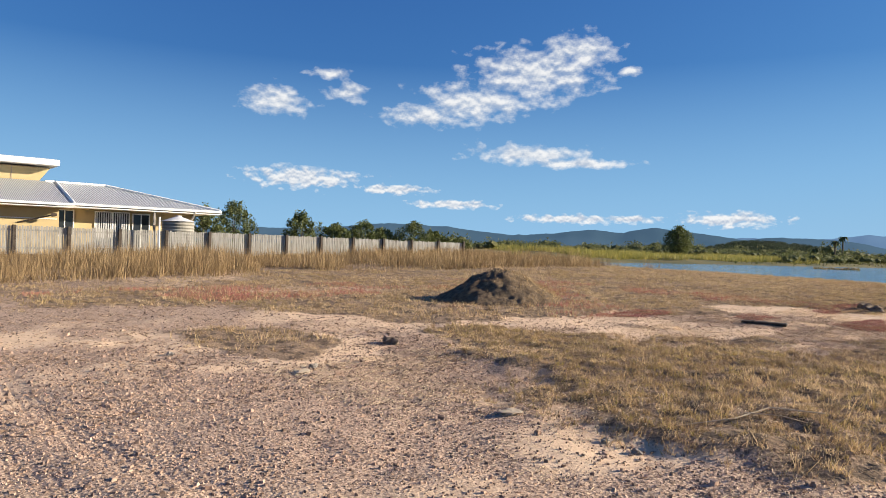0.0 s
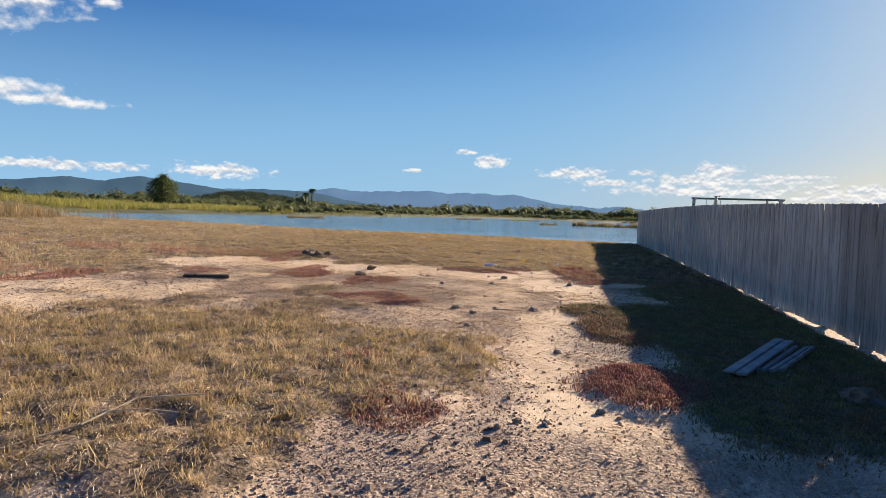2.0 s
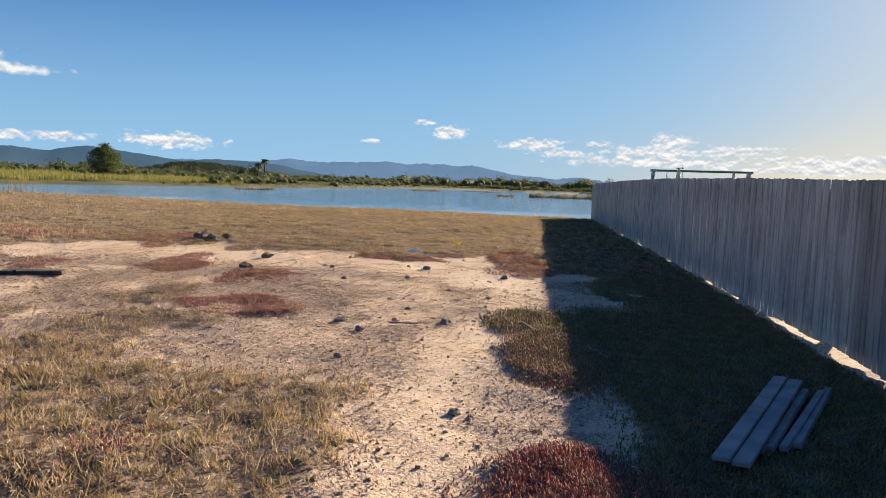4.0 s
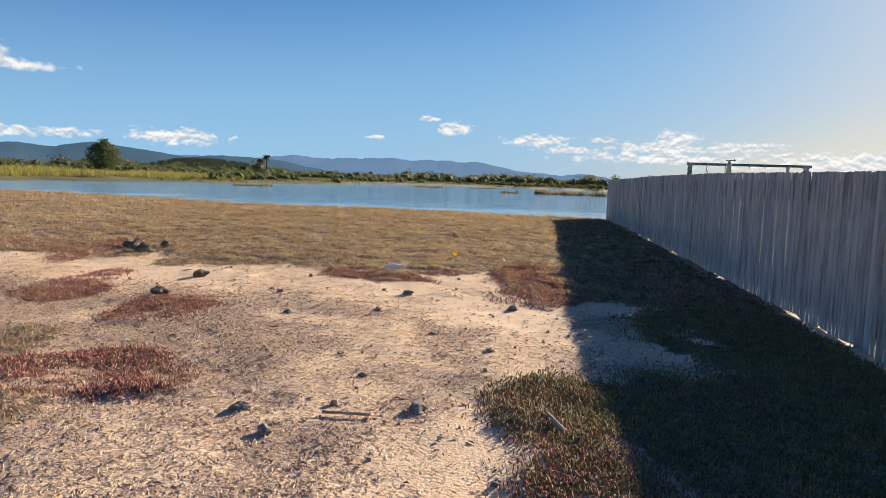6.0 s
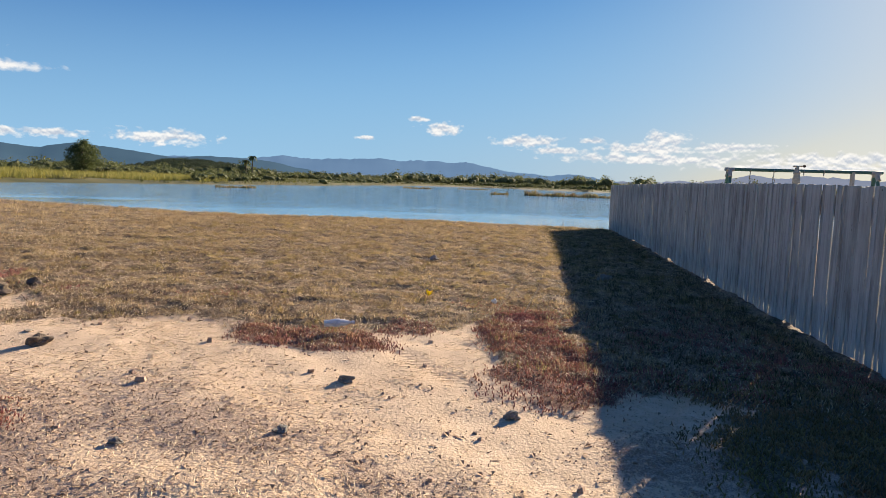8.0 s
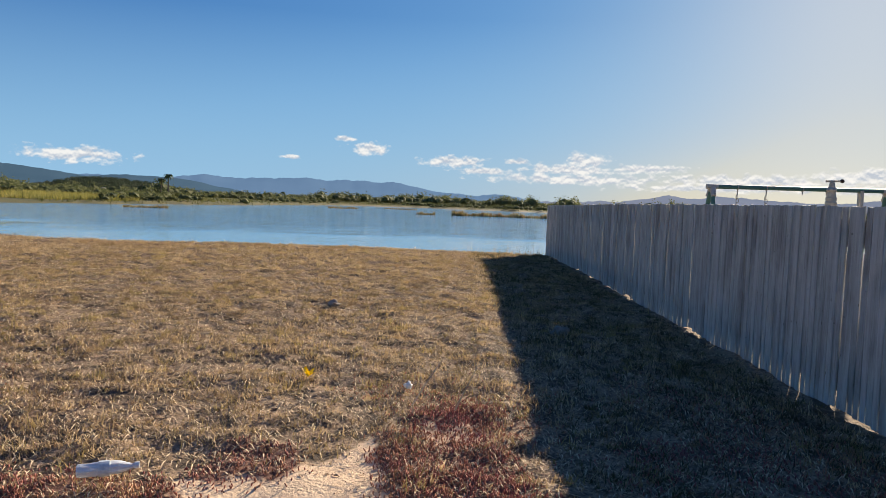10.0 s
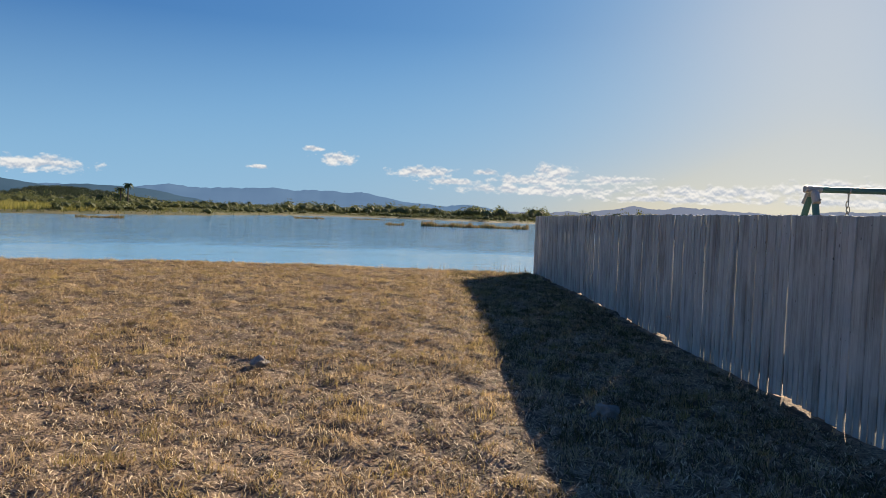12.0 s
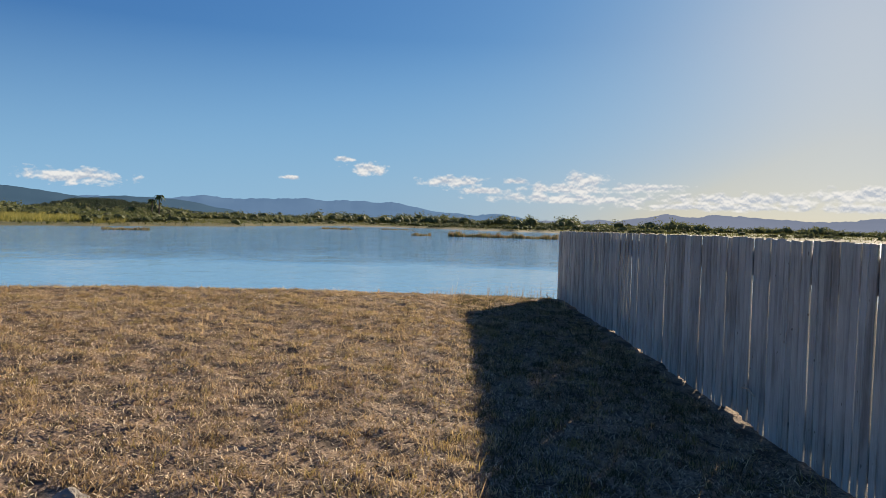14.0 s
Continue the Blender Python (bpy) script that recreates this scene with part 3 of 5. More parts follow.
def leaf_cloud(centres, radii, per, size, seed):
    """Small three-cornered leaves spread through balls: an array of corners and faces."""
    r = np.random.default_rng(seed)
    n = len(centres) * per
    c = np.repeat(np.asarray(centres, float), per, 0)
    rad = np.repeat(np.asarray(radii, float), per, 0)
    d = r.normal(size=(n, 3))
    d /= np.linalg.norm(d, axis=1, keepdims=True)
    p = c + d * rad * (r.random((n, 1)) ** 0.45)
    sz = np.repeat(np.broadcast_to(size, (len(centres),)), per)[:, None] * (0.6 + 0.8 * r.random((n, 1)))
    a, b = r.normal(size=(n, 3)), r.normal(size=(n, 3))
    a /= np.linalg.norm(a, axis=1, keepdims=True)
    b /= np.linalg.norm(b, axis=1, keepdims=True)
    v = np.stack([p - a * sz * 0.5, p + a * sz * 0.5, p + b * sz], 1).reshape(-1, 3)
    return v, np.arange(3 * n).reshape(-1, 3)


def blades(x, y, tall, wide, lean, material, name, label, category, sink=0.01, seed=1, z=None):
    """One thin three-cornered blade at each (x, y)."""
    r = np.random.default_rng(seed)
    n = len(x)
    z = (at("z", x, y) if z is None else z) - sink
    a, b = r.random(n) * 2 * np.pi, r.random(n) * 2 * np.pi
    ux, uy = np.cos(a) * wide / 2, np.sin(a) * wide / 2
    l = tall * lean * r.random(n) ** (0.45 if lean >= 0.9 else 1.0)
    v = np.stack([np.stack([x - ux, y - uy, z], 1), np.stack([x + ux, y + uy, z], 1),
                  np.stack([x + np.cos(b) * l, y + np.sin(b) * l, z + sink + np.sqrt(np.maximum(tall ** 2 - l ** 2, 1e-5))], 1)], 1).reshape(-1, 3)
    me = big_mesh(name, v, np.arange(3 * n).reshape(-1, 3), material)
    return tagged(new(name, me), label, category, kind="stuff")


def polar(az, r):
    return 8 + r * np.cos(np.radians(az)), r * np.sin(np.radians(az))


def far_scrub():
    r = np.random.default_rng(11)
    n = 17500
    az = r.uniform(-44, 56, n)
    d = 120 * np.exp(r.random(n) * math.log(900 / 120))
    x, y = polar(az, d)
    rf, _ = far_shore(x, y)
    thick = fbm(x, y, 0.03, 4, 70)
    back = d > np.maximum(330, rf + 60)
    keep = (d > rf * 1.02 + 2) & (back | (thick > 0.47)) & ~((az > 26) & (az < 46) & (d < 190))
    x, y, d, az, back = x[keep], y[keep], d[keep], az[keep], back[keep]
    m = len(x)
    grove = fade(0.35, 0.65, fbm(az, az * 0 + 5, 0.5, 3, 72))
    tall = np.where(back, r.uniform(2.0, 6.0, m) * (0.75 + 0.55 * grove), r.uniform(0.9, 2.6, m)) * np.where(r.random(m) > 0.95, 1.5, 1.0) * np.interp(az, [-22, -9], [0.72, 1.0])
    wide = np.where(back, tall * r.uniform(0.4, 0.8, m), tall * r.uniform(0.5, 1.0, m))
    z = at("z", x, y)
    # each bush is a low skirt with one or two rounded heads set off to its sides
    turn = r.random(m) * 2 * np.pi
    heads = [np.stack([x, y, z + tall * 0.42], 1)]
    sizes = [np.stack([wide, wide, tall * 0.45], 1)]
    for k in (1, -1):
        off = wide * r.uniform(0.25, 0.7, m) * k
        heads.append(np.stack([x + np.cos(turn) * off, y + np.sin(turn) * off, z + tall * r.uniform(0.45, 0.72, m)], 1))
        sizes.append(np.stack([wide * 0.55, wide * 0.55, tall * 0.30], 1))
    c, size = np.concatenate(heads), np.concatenate(sizes)
    v, f = leaf_cloud(c, size, 22, np.tile(0.15 + 0.085 * tall, 3), 12)
    bm = bmesh.new()
    bmesh.ops.create_icosphere(bm, subdivisions=1, radius=1)
    ball = np.array([q.co[:] for q in bm.verts])
    tri = np.array([[q.index for q in p.verts] for p in bm.faces])
    bm.free()
    k = len(ball)
    lump = 0.5 + 0.22 * r.random((m, k, 1))
    core = c[:m, None, :] + ball[None] * lump * size[:m, None, :]
    cf = (np.arange(m)[:, None, None] * k + tri[None]).reshape(-1, 3)
    f = np.concatenate([f, cf + len(v)])
    v = np.concatenate([v, core.reshape(-1, 3)])
    tagged(new("scrub", big_mesh("scrub", v, f, M["leaf_far"])), "dark green scrub beyond the lake", "scrub", kind="stuff")
    n = 900
    az, f = r.uniform(19.5, 33, n), r.uniform(0.05, 1, n) ** 0.7
    top = np.interp(az, [18, 21, 23, 25, 26.8, 28.5, 30.5, 33], [0, 0.4, 0.75, 0.98, 1.1, 0.98, 0.5, 0])
    d = 1300 * (1 - 0.25 * (1 - f))
    x, y = polar(az, d)
    c = np.stack([x, y, 1300 * np.tan(np.radians(top)) * f ** 0.9 + 3], 1)
    v, f = leaf_cloud(c, np.full((n, 3), 5.0), 90, 1.3, 13)
    tagged(new("hill_woods", big_mesh("hill_woods", v, f, M["hill_leaf"])), "dark woods on the small hill", "woods", kind="stuff")


def far_reeds():
    r = np.random.default_rng(14)
    n = 110000
    az = r.uniform(23.5, 50, n)
    d = r.uniform(60, 240, n)
    x, y = polar(az, d)
    rf, _ = far_shore(x, y)
    keep = (d > rf * 1.02 + 3) & (d < rf + 110) & (fbm(x, y, 0.04, 3, 71) > 0.42)
    x, y = x[keep], y[keep]
    blades(x, y, r.uniform(0.6, 1.5, len(x)), 0.12, 0.7, M["reed"], "reeds", "tall yellow-green reeds on the far bank", "reeds", seed=15)
    n = 70000
    az = r.uniform(-40, 30, n)
    d = 120 + 330 * r.random(n)
    x, y = polar(az, d)
    rf, _ = far_shore(x, y)
    keep = (d > rf + 1) & (d < rf + 90)
    x, y = x[keep], y[keep]
    blades(x, y, r.uniform(0.2, 0.7, len(x)), 0.25, 0.7, M["marsh"], "marsh_grass", "green marsh grass along the far shore", "grass", seed=16)


def islet(az, dist, half, tall, label):
    """A low bar of reeds standing in the lake, side on to the camera's walk."""
    r = np.random.default_rng(int(dist * 7 + az * 13) % 9999)
    cx, cy = polar(az, dist)
    n = int(half * 150)
    u = r.uniform(-half, half, n)
    w = r.normal(0, 0.7, n)
    t = radians(az + 90)
    x, y = cx + u * math.cos(t) - w * math.sin(t), cy + u * math.sin(t) + w * math.cos(t)
    h = tall * (0.4 + 0.6 * vnoise(u * 1.3, u * 0 + 2, 3)) * r.uniform(0.5, 1.1, n)
    ob = blades(x, y, h, 0.16, 0.25, M["mat"], "reed_islet", label, "reeds", z=np.full(n, WATER), seed=17)


far_scrub()
far_reeds()
islet(-5.0, 128, 9.5, 1.2, "dark bar of dead reeds in the lake")
islet(1.4, 127, 1.7, 0.8, "small clump of dead reeds in the lake")
islet(8.2, 190, 4.0, 0.7, "low reed bar near the far shore")
islet(3.5, 215, 5.0, 0.5, "low reed bar near the far shore")
islet(22.8, 118, 3.2, 0.6, "low green reed bar near the far shore")


def bush(place, wide, tall, name="bush", label="dense green feathery bush", seed=1, lumps=60, per=55, leaf=0.16, trunk=0.12, low=0.2):
    r = np.random.default_rng(seed)
    t = thing(name, (place[0], place[1], 0), label, "tree" if name != "bush" else "bush")
    z0 = float(at("z", place[0], place[1]))
    bm = bmesh.new()
    cs, rs = [], []
    tube(bm, (0, 0, z0 - 0.2), (0, 0, z0 + tall * 0.35), trunk, trunk * 0.7, 8)
    for k in range(lumps):
        a = r.random() * 2 * math.pi
        up = r.random() ** 0.8
        e = math.sqrt(max(0.05, 1 - (2 * up - 0.85) ** 2)) * (0.35 + 0.85 * r.random())
        c = (math.cos(a) * wide * 0.5 * e * 0.85, math.sin(a) * wide * 0.5 * e * 0.85, z0 + tall * (low + (0.92 - low) * up))
        s = min(wide, tall) * r.uniform(0.06, 0.16)
        cs.append(c)
        rs.append((s, s, s * 1.25))
        if k % 6 == 0:
            tube(bm, (0, 0, z0 + tall * 0.2), c, trunk * 0.35, trunk * 0.08, 5)
    part("trunk", bm, M["bark"], t, "brown bark trunk and limbs")
    v, f = leaf_cloud(cs, rs, per, leaf, seed + 5)
    crown = new("crown", big_mesh("crown", v, f, M["leaf"]))
    crown.parent = t
    return t


bush((161.7, 102.4), 8.0, 7.9, "tree", "round feathery olive tree on the far bank", 3, 260, 26, 0.32, 0.3, 0.04)
for k, (x, y, w, h) in enumerate([(19.0, 55, 3.4, 3.3), (21.6, 55.6, 3.8, 3.9), (27.5, 55, 3.6, 3.3), (32.0, 57, 3.5, 2.5), (35.2, 57, 4.2, 3.1), (38, 58, 3.6, 2.5), (40.6, 56, 4.4, 3.3), (44.0, 57, 4.0, 2.5), (48, 58, 3.0, 1.8)]):
    bush((x, y), w, h, "bush", "dense green feathery bush behind the paling fence", 20 + k)


def palm(place, tall, seed):
    r = random.Random(seed)
    t = thing("palm_tree", (place[0], place[1], 0), "tall slim palm with a shaggy crown", "palm", "palms beyond the lake")
    z0 = float(at("z", place[0], place[1]))
    part("trunk", tube(bmesh.new(), (0, 0, z0 - 0.2), (0.2, 0, z0 + tall), 0.3, 0.2, 8), M["bark"], t)
    bm = bmesh.new()
    for k in range(26):
        a, droop = r.uniform(0, 6.28), r.uniform(-0.5, 0.9)
        p = Vector((0.2, 0, z0 + tall))
        way = Vector((math.cos(a), math.sin(a), 0))
        side = Vector((-math.sin(a), math.cos(a), 0))
        ring = []
        for j in range(6):
            f = j / 5
            q = p + way * (1.75 * f) + Vector((0, 0, 1.3 * droop * f - 1.7 * f * f))
            w = 0.26 * math.sin(0.4 + f * 2.6)
            ring.append((bm.verts.new(q + side * w), bm.verts.new(q - side * w)))
        for (a0, b0), (a1, b1) in zip(ring, ring[1:]):
            bm.faces.new((a0, b0, b1, a1))
    part("crown", bm, M["leaf"], t, "drooping green fronds")


for k, (az, d, h) in enumerate([(21.7, 240, 7.6), (22.2, 240, 6.2), (23.6, 235, 3.4), (13.2, 430, 5.0), (7.2, 430, 5.5), (10.2, 430, 4.5), (15.5, 440, 4.0), (1.5, 460, 4.0)]):
    palm(polar(az, d), h, k)


def far_house(spot_, turn, w, label):
    t = thing("far_house", (0, 0, 0), label, "house", "houses below the hill")
    part("wall", boxed(-w / 2, -4, -3.2, w / 2, 4, 2.8), M["curtain"], t)
    bm = bmesh.new()
    pts = [(-w / 2 - 0.5, -4.6, 2.8), (w / 2 + 0.5, -4.6, 2.8), (w / 2 + 0.5, 4.6, 2.8), (-w / 2 - 0.5, 4.6, 2.8), (-w / 2 + 3, 0, 4.8), (w / 2 - 3, 0, 4.8)]
    vs = [bm.verts.new(p) for p in pts]
    for f in ((0, 1, 5, 4), (1, 2, 5), (2, 3, 4, 5), (3, 0, 4), (3, 2, 1, 0)):
        bm.faces.new([vs[k] for k in f])
    part("roof", bm, M["tank"], t)
    for k in (-0.28, 0.05, 0.3):
        part("window", boxed(k * w - 0.7, -4.06, 1.0, k * w + 0.7, -3.98, 2.2), M["glass"], t)
    t.matrix_basis = pose(spot_[0], spot_[1], float(at("z", *spot_)) + 3.0, 0, 0, turn)


r_ = random.Random(8)
for k in range(16):
    az = [26.5, 25.4, 24.6, 23.6, 21.0, 19.8, 18.0, 16.6, 10.8, 9.6, 8.8, 7.2, 6.6, 4.8, 3.6, 2.4][k]
    far_house(polar(az, r_.uniform(860, 940)), az + 90 + r_.uniform(-25, 25), r_.uniform(8, 12), "white house with a pale roof far off")


# ---- house behind the northern fence ----
def slab(pts, thick, name, material, parent, label=""):
    """A sheet over the corner points, thickened downwards."""
    bm = bmesh.new()
    top = [bm.verts.new(p) for p in pts]
    low = [bm.verts.new((p[0], p[1], p[2] - thick)) for p in pts]
    n = len(pts)
    bm.faces.new(top)
    bm.faces.new(low[::-1])
    for k in range(n):
        bm.faces.new((top[k], top[(k + 1) % n], low[(k + 1) % n], low[k]))
    return part(name, bm, material, parent, label)


def window(parent, x0, x1, z0, z1, y, curtain=False):
    w = part("window", boxed(x0, y - 0.05, z0, x1, y + 0.01, z1), M["glass"], parent, "dark glass filling a window or a shaded recess")
    for a, b, c, d in ((x0 - 0.05, x0 + 0.02, z0 - 0.05, z1 + 0.05), (x1 - 0.02, x1 + 0.05, z0 - 0.05, z1 + 0.05), ((x0 + x1) / 2 - 0.03, (x0 + x1) / 2 + 0.03, z0, z1), (x0, x1, z1 - 0.02, z1 + 0.05), (x0, x1, z0 - 0.05, z0 + 0.02)):
        part("window_frame", boxed(a, y - 0.08, c, b, y - 0.045, d, 0.005), M["white"], w)
    if curtain:
        k = x0 + 0.06
        while k < x1 - 0.1:
            part("curtain", boxed(k, y - 0.066, z0 + 0.03, k + 0.075, y - 0.054, z1 - 0.03), M["curtain"], w, "pale hanging blind")
            k += 0.135


def build_house():
    h = thing("house", (0, 0, 0), "low yellow rendered house with grey corrugated roofs", "house")
    Y = M["wall_yellow"]
    part("wall", boxed(7.0, 47.6, 0.4, 15.6, 55.0, 3.35), Y, h, "yellow rendered wall")
    part("wall", boxed(-14.0, 45.5, 0.4, 7.0, 54.0, 3.2), Y, h, "yellow rendered wall")
    part("upper_wall", boxed(-14.0, 51.3, 3.2, 6.6, 57.0, 6.0), Y, h, "yellow upper storey wall")
    ex, ey = 16.9, 46.2
    slab([(6.9, ey, 3.55), (ex, ey, 3.55), (10.6, 51.0, 5.05), (6.9, 51.0, 5.05)], 0.08, "roof", M["roofing"], h, "grey corrugated hip roof")
    slab([(ex, ey, 3.55), (ex, 55.8, 3.55), (10.6, 51.0, 5.05)], 0.08, "roof", M["roofing"], h)
    slab([(ex, 55.8, 3.55), (6.9, 55.8, 3.55), (6.9, 51.0, 5.05), (10.6, 51.0, 5.05)], 0.08, "roof", M["roofing"], h)
    slab([(-14.5, 44.3, 3.42), (7.55, 44.3, 3.42), (7.55, 51.2, 5.12), (-14.5, 51.2, 5.12)], 0.09, "roof", M["roofing"], h, "grey corrugated lean-to roof")
    part("fascia", boxed(7.6, ey - 0.10, 3.42, ex + 0.05, ey - 0.02, 3.57, 0.01), M["white"], h, "white gutter")
    part("fascia", boxed(ex, ey - 0.02, 3.36, ex + 0.08, 55.8, 3.58, 0.01), M["white"], h)
    part("fascia", boxed(-14.5, 44.18, 3.31, 7.6, 44.28, 3.45, 0.01), M["white"], h, "white gutter")
    bm = bmesh.new()
    tube(bm, (7.6, 44.3, 3.44), (7.6, 51.2, 5.14), 0.09, 0.09, 6)
    part("verge", bm, M["white"], h, "white barge board")
    for a, b in (((ex, ey, 3.58), (10.6, 51.0, 5.09)), ((10.6, 51.0, 5.09), (7.0, 51.0, 5.09))):
        part("ridge_cap", tube(bmesh.new(), a, b, 0.09, 0.09, 6), M["white"], h)
    part("soffit", boxed(7.0, ey, 3.3, ex, 47.6, 3.36), M["white"], h)
    part("soffit", boxed(-14, 44.3, 3.2, 7.5, 45.5, 3.25), M["white"], h)
    slab([(-14.5, 50.3, 6.55), (7.7, 50.3, 6.5), (7.4, 58.0, 6.5), (-14.5, 58.0, 6.55)], 0.38, "upper_roof", M["white"], h, "white deep fascia roof")
    bm = bmesh.new()
    vs = [bm.verts.new(p) for p in ((6.6, 51.3, 5.0), (7.3, 51.3, 6.0), (6.6, 51.3, 6.0), (6.6, 57, 5.0), (7.3, 57, 6.0), (6.6, 57, 6.0))]
    for f in ((0, 1, 2), (5, 4, 3), (0, 3, 4, 1), (1, 4, 5, 2), (2, 5, 3, 0)):
        bm.faces.new([vs[k] for k in f])
    part("eave_bracket", bm, M["wall_yellow"], h)
    part("wall_joint", boxed(5.1, 51.27, 5.0, 5.14, 51.3, 6.0), M["rail"], h)
    window(h, 7.15, 8.1, 1.6, 3.15, 47.6)
    window(h, 9.35, 11.35, 0.9, 3.15, 47.6, True)
    # this pane stands in for a patio recess; its dark glass replaces the shade
    window(h, 11.6, 12.6, 0.9, 3.1, 47.6)
    part("wall_band", boxed(-14, 45.47, 2.5, 6.9, 45.5, 2.55), M["white"], h)
    part("downpipe", tube(bmesh.new(), (15.2, 46.15, 3.4), (15.2, 46.9, 2.9), 0.06, 0.06, 8), M["white"], h)
    part("post", boxed(12.55, 46.3, 0.4, 12.68, 46.43, 3.36), M["rail"], h)
    part("lamp_arm", tube(bmesh.new(), (4.9, 45.45, 2.25), (6.6, 44.9, 2.75), 0.035, 0.05, 6), M["post"], h, "dark metal arm")
    part("lamp_head", tube(bmesh.new(), (6.5, 44.9, 2.72), (6.78, 44.86, 2.78), 0.11, 0.09, 10), M["post"], h)


def build_tank():
    t = thing("water_tank", (13.7, 44.9, 0), "round beige corrugated rainwater tank", "tank")
    bm = bmesh.new()
    seg, rings = 36, 44
    grid = []
    for j in range(rings + 1):
        z = 0.5 + 2.2 * j / rings
        rad = 0.98 + 0.025 * math.cos(j * math.pi / 2)
        grid.append([bm.verts.new((rad * math.cos(2 * math.pi * k / seg), rad * math.sin(2 * math.pi * k / seg), z)) for k in range(seg)])
    for a, b in zip(grid, grid[1:]):
        for k in range(seg):
            bm.faces.new((a[k], a[(k + 1) % seg], b[(k + 1) % seg], b[k]))
    part("barrel", bm, M["tank"], t)
    bm = bmesh.new()
    bmesh.ops.create_cone(bm, cap_ends=True, segments=36, radius1=1.06, radius2=0.12, depth=0.34, matrix=pose(0, 0, 2.86))
    part("roof", bm, M["curtain"], t, "pale conical lid")
    part("hatch", tube(bmesh.new(), (0, 0, 3.0), (0, 0, 3.08), 0.2, 0.18, 12), M["curtain"], t)


def build_far_fence():
    f = thing("boundary_fence", (0, 0, 0), "grey paling fence with dark timber posts", "fence")
    r = random.Random(2)
    y = 42.0
    v, q = [], []

    def add(x0, y0, x1, y1, z0, z1):
        n = len(v)
        v.extend([(x0, y0, z0), (x1, y0, z0), (x1, y1, z0), (x0, y1, z0), (x0, y0, z1), (x1, y0, z1), (x1, y1, z1), (x0, y1, z1)])
        q.extend([(n, n + 1, n + 5, n + 4), (n + 1, n + 2, n + 6, n + 5), (n + 2, n + 3, n + 7, n + 6), (n + 3, n, n + 4, n + 7), (n + 4, n + 5, n + 6, n + 7)])

    x = -20.0
    while x < 35.4:
        w = r.uniform(0.085, 0.11)
        add(x, y, x + w, y + 0.02, 0.5, 2.02 + r.uniform(-0.04, 0.03) - 0.004 * max(0, x - 17))
        x += w + r.uniform(0.018, 0.036)
    k = y
    while k < 52:
        add(35.4, k, 35.42, k + 0.1, 0.5, 1.92 + r.uniform(-0.03, 0.03))
        k += 0.13
    ob = new("palings", big_mesh("palings", np.array(v), np.array(q), M["paling_far"]))
    ob.parent = f
    tagged(ob, kind="stuff")
    x = 35.35
    while x > -20:
        part("post", boxed(x - 0.09, y - 0.16, 0.3, x + 0.09, y - 0.005, 2.06, 0.01), M["post"], f, "dark square timber post")
        x -= 2.58
    for z in (0.8, 1.75):
        part("rail", boxed(-20, y + 0.022, z, 35.4, y + 0.07, z + 0.09), M["rail"], f)


build_house()
build_tank()
build_far_fence()
pole = thing("pole", (11.5, 41.2, 0), "thin white pole beside the fence", "pole")
part("shaft", tube(bmesh.new(), (0, 0, 0.4), (0, 0, 2.75), 0.05, 0.045, 10), M["white"], pole)
part("cap", tube(bmesh.new(), (0, 0, 2.75), (0, 0, 2.8), 0.06, 0.05, 10), M["white"], pole)


# ---- paling fence beside the walk ----
def paling_mesh(w, h, t=0.016, notch=0.0):
    """A sawn paling with a slightly skewed, chamfered head."""
    bm = bmesh.new()
    # hewn a little narrower at the foot and below the head, so that slits open there
    prof = [(0.0, 0.85), (0.18, 0.87), (0.24, 0.99), (0.76, 1.0), (0.80, 0.93), (0.93, 0.94), (0.96, 1.0), (1.0, 0.99)]
    rings = []
    for f, q in prof:
        d, c = t / 2 * (0.8 if f == 1.0 else 1.0), 0.003
        hw, z = w * q / 2, h * f
        ring = [(-hw, -d + c), (-hw + c, -d), (hw - c, -d), (hw, -d + c), (hw, d - c), (hw - c, d), (-hw + c, d), (-hw, d - c)]
        rings.append([bm.verts.new((px, py, z + (notch * px / w if f == 1.0 else 0))) for px, py in ring])
    for low, up in zip(rings, rings[1:]):
        for k in range(8):
            bm.faces.new((low[k], low[(k + 1) % 8], up[(k + 1) % 8], up[k]))
    bm.faces.new(rings[-1])
    me = bpy.data.meshes.new("paling")
    bm.to_mesh(me)
    bm.free()
    me.materials.append(M["paling"])
    return me


def fence_top(x):
    return float(np.interp(x, [-12, 8.6, 13, 18, 24, 33], [1.52, 1.72, 1.81, 1.88, 1.90, 1.855]))


def foot_gap(x):
    """How far the palings end above the ground: open by the boards, mostly shut by the lake."""
    wave = 0.5 + 0.32 * math.sin(x * 1.9) + 0.28 * math.sin(x * 4.3 + 1) + 0.15 * math.sin(x * 9.1)
    return -0.012 + (0.056 if x < 12.5 else 0.05) * min(1.0, max(0.0, wave + (0.25 if x < 12.5 else -0.35)))


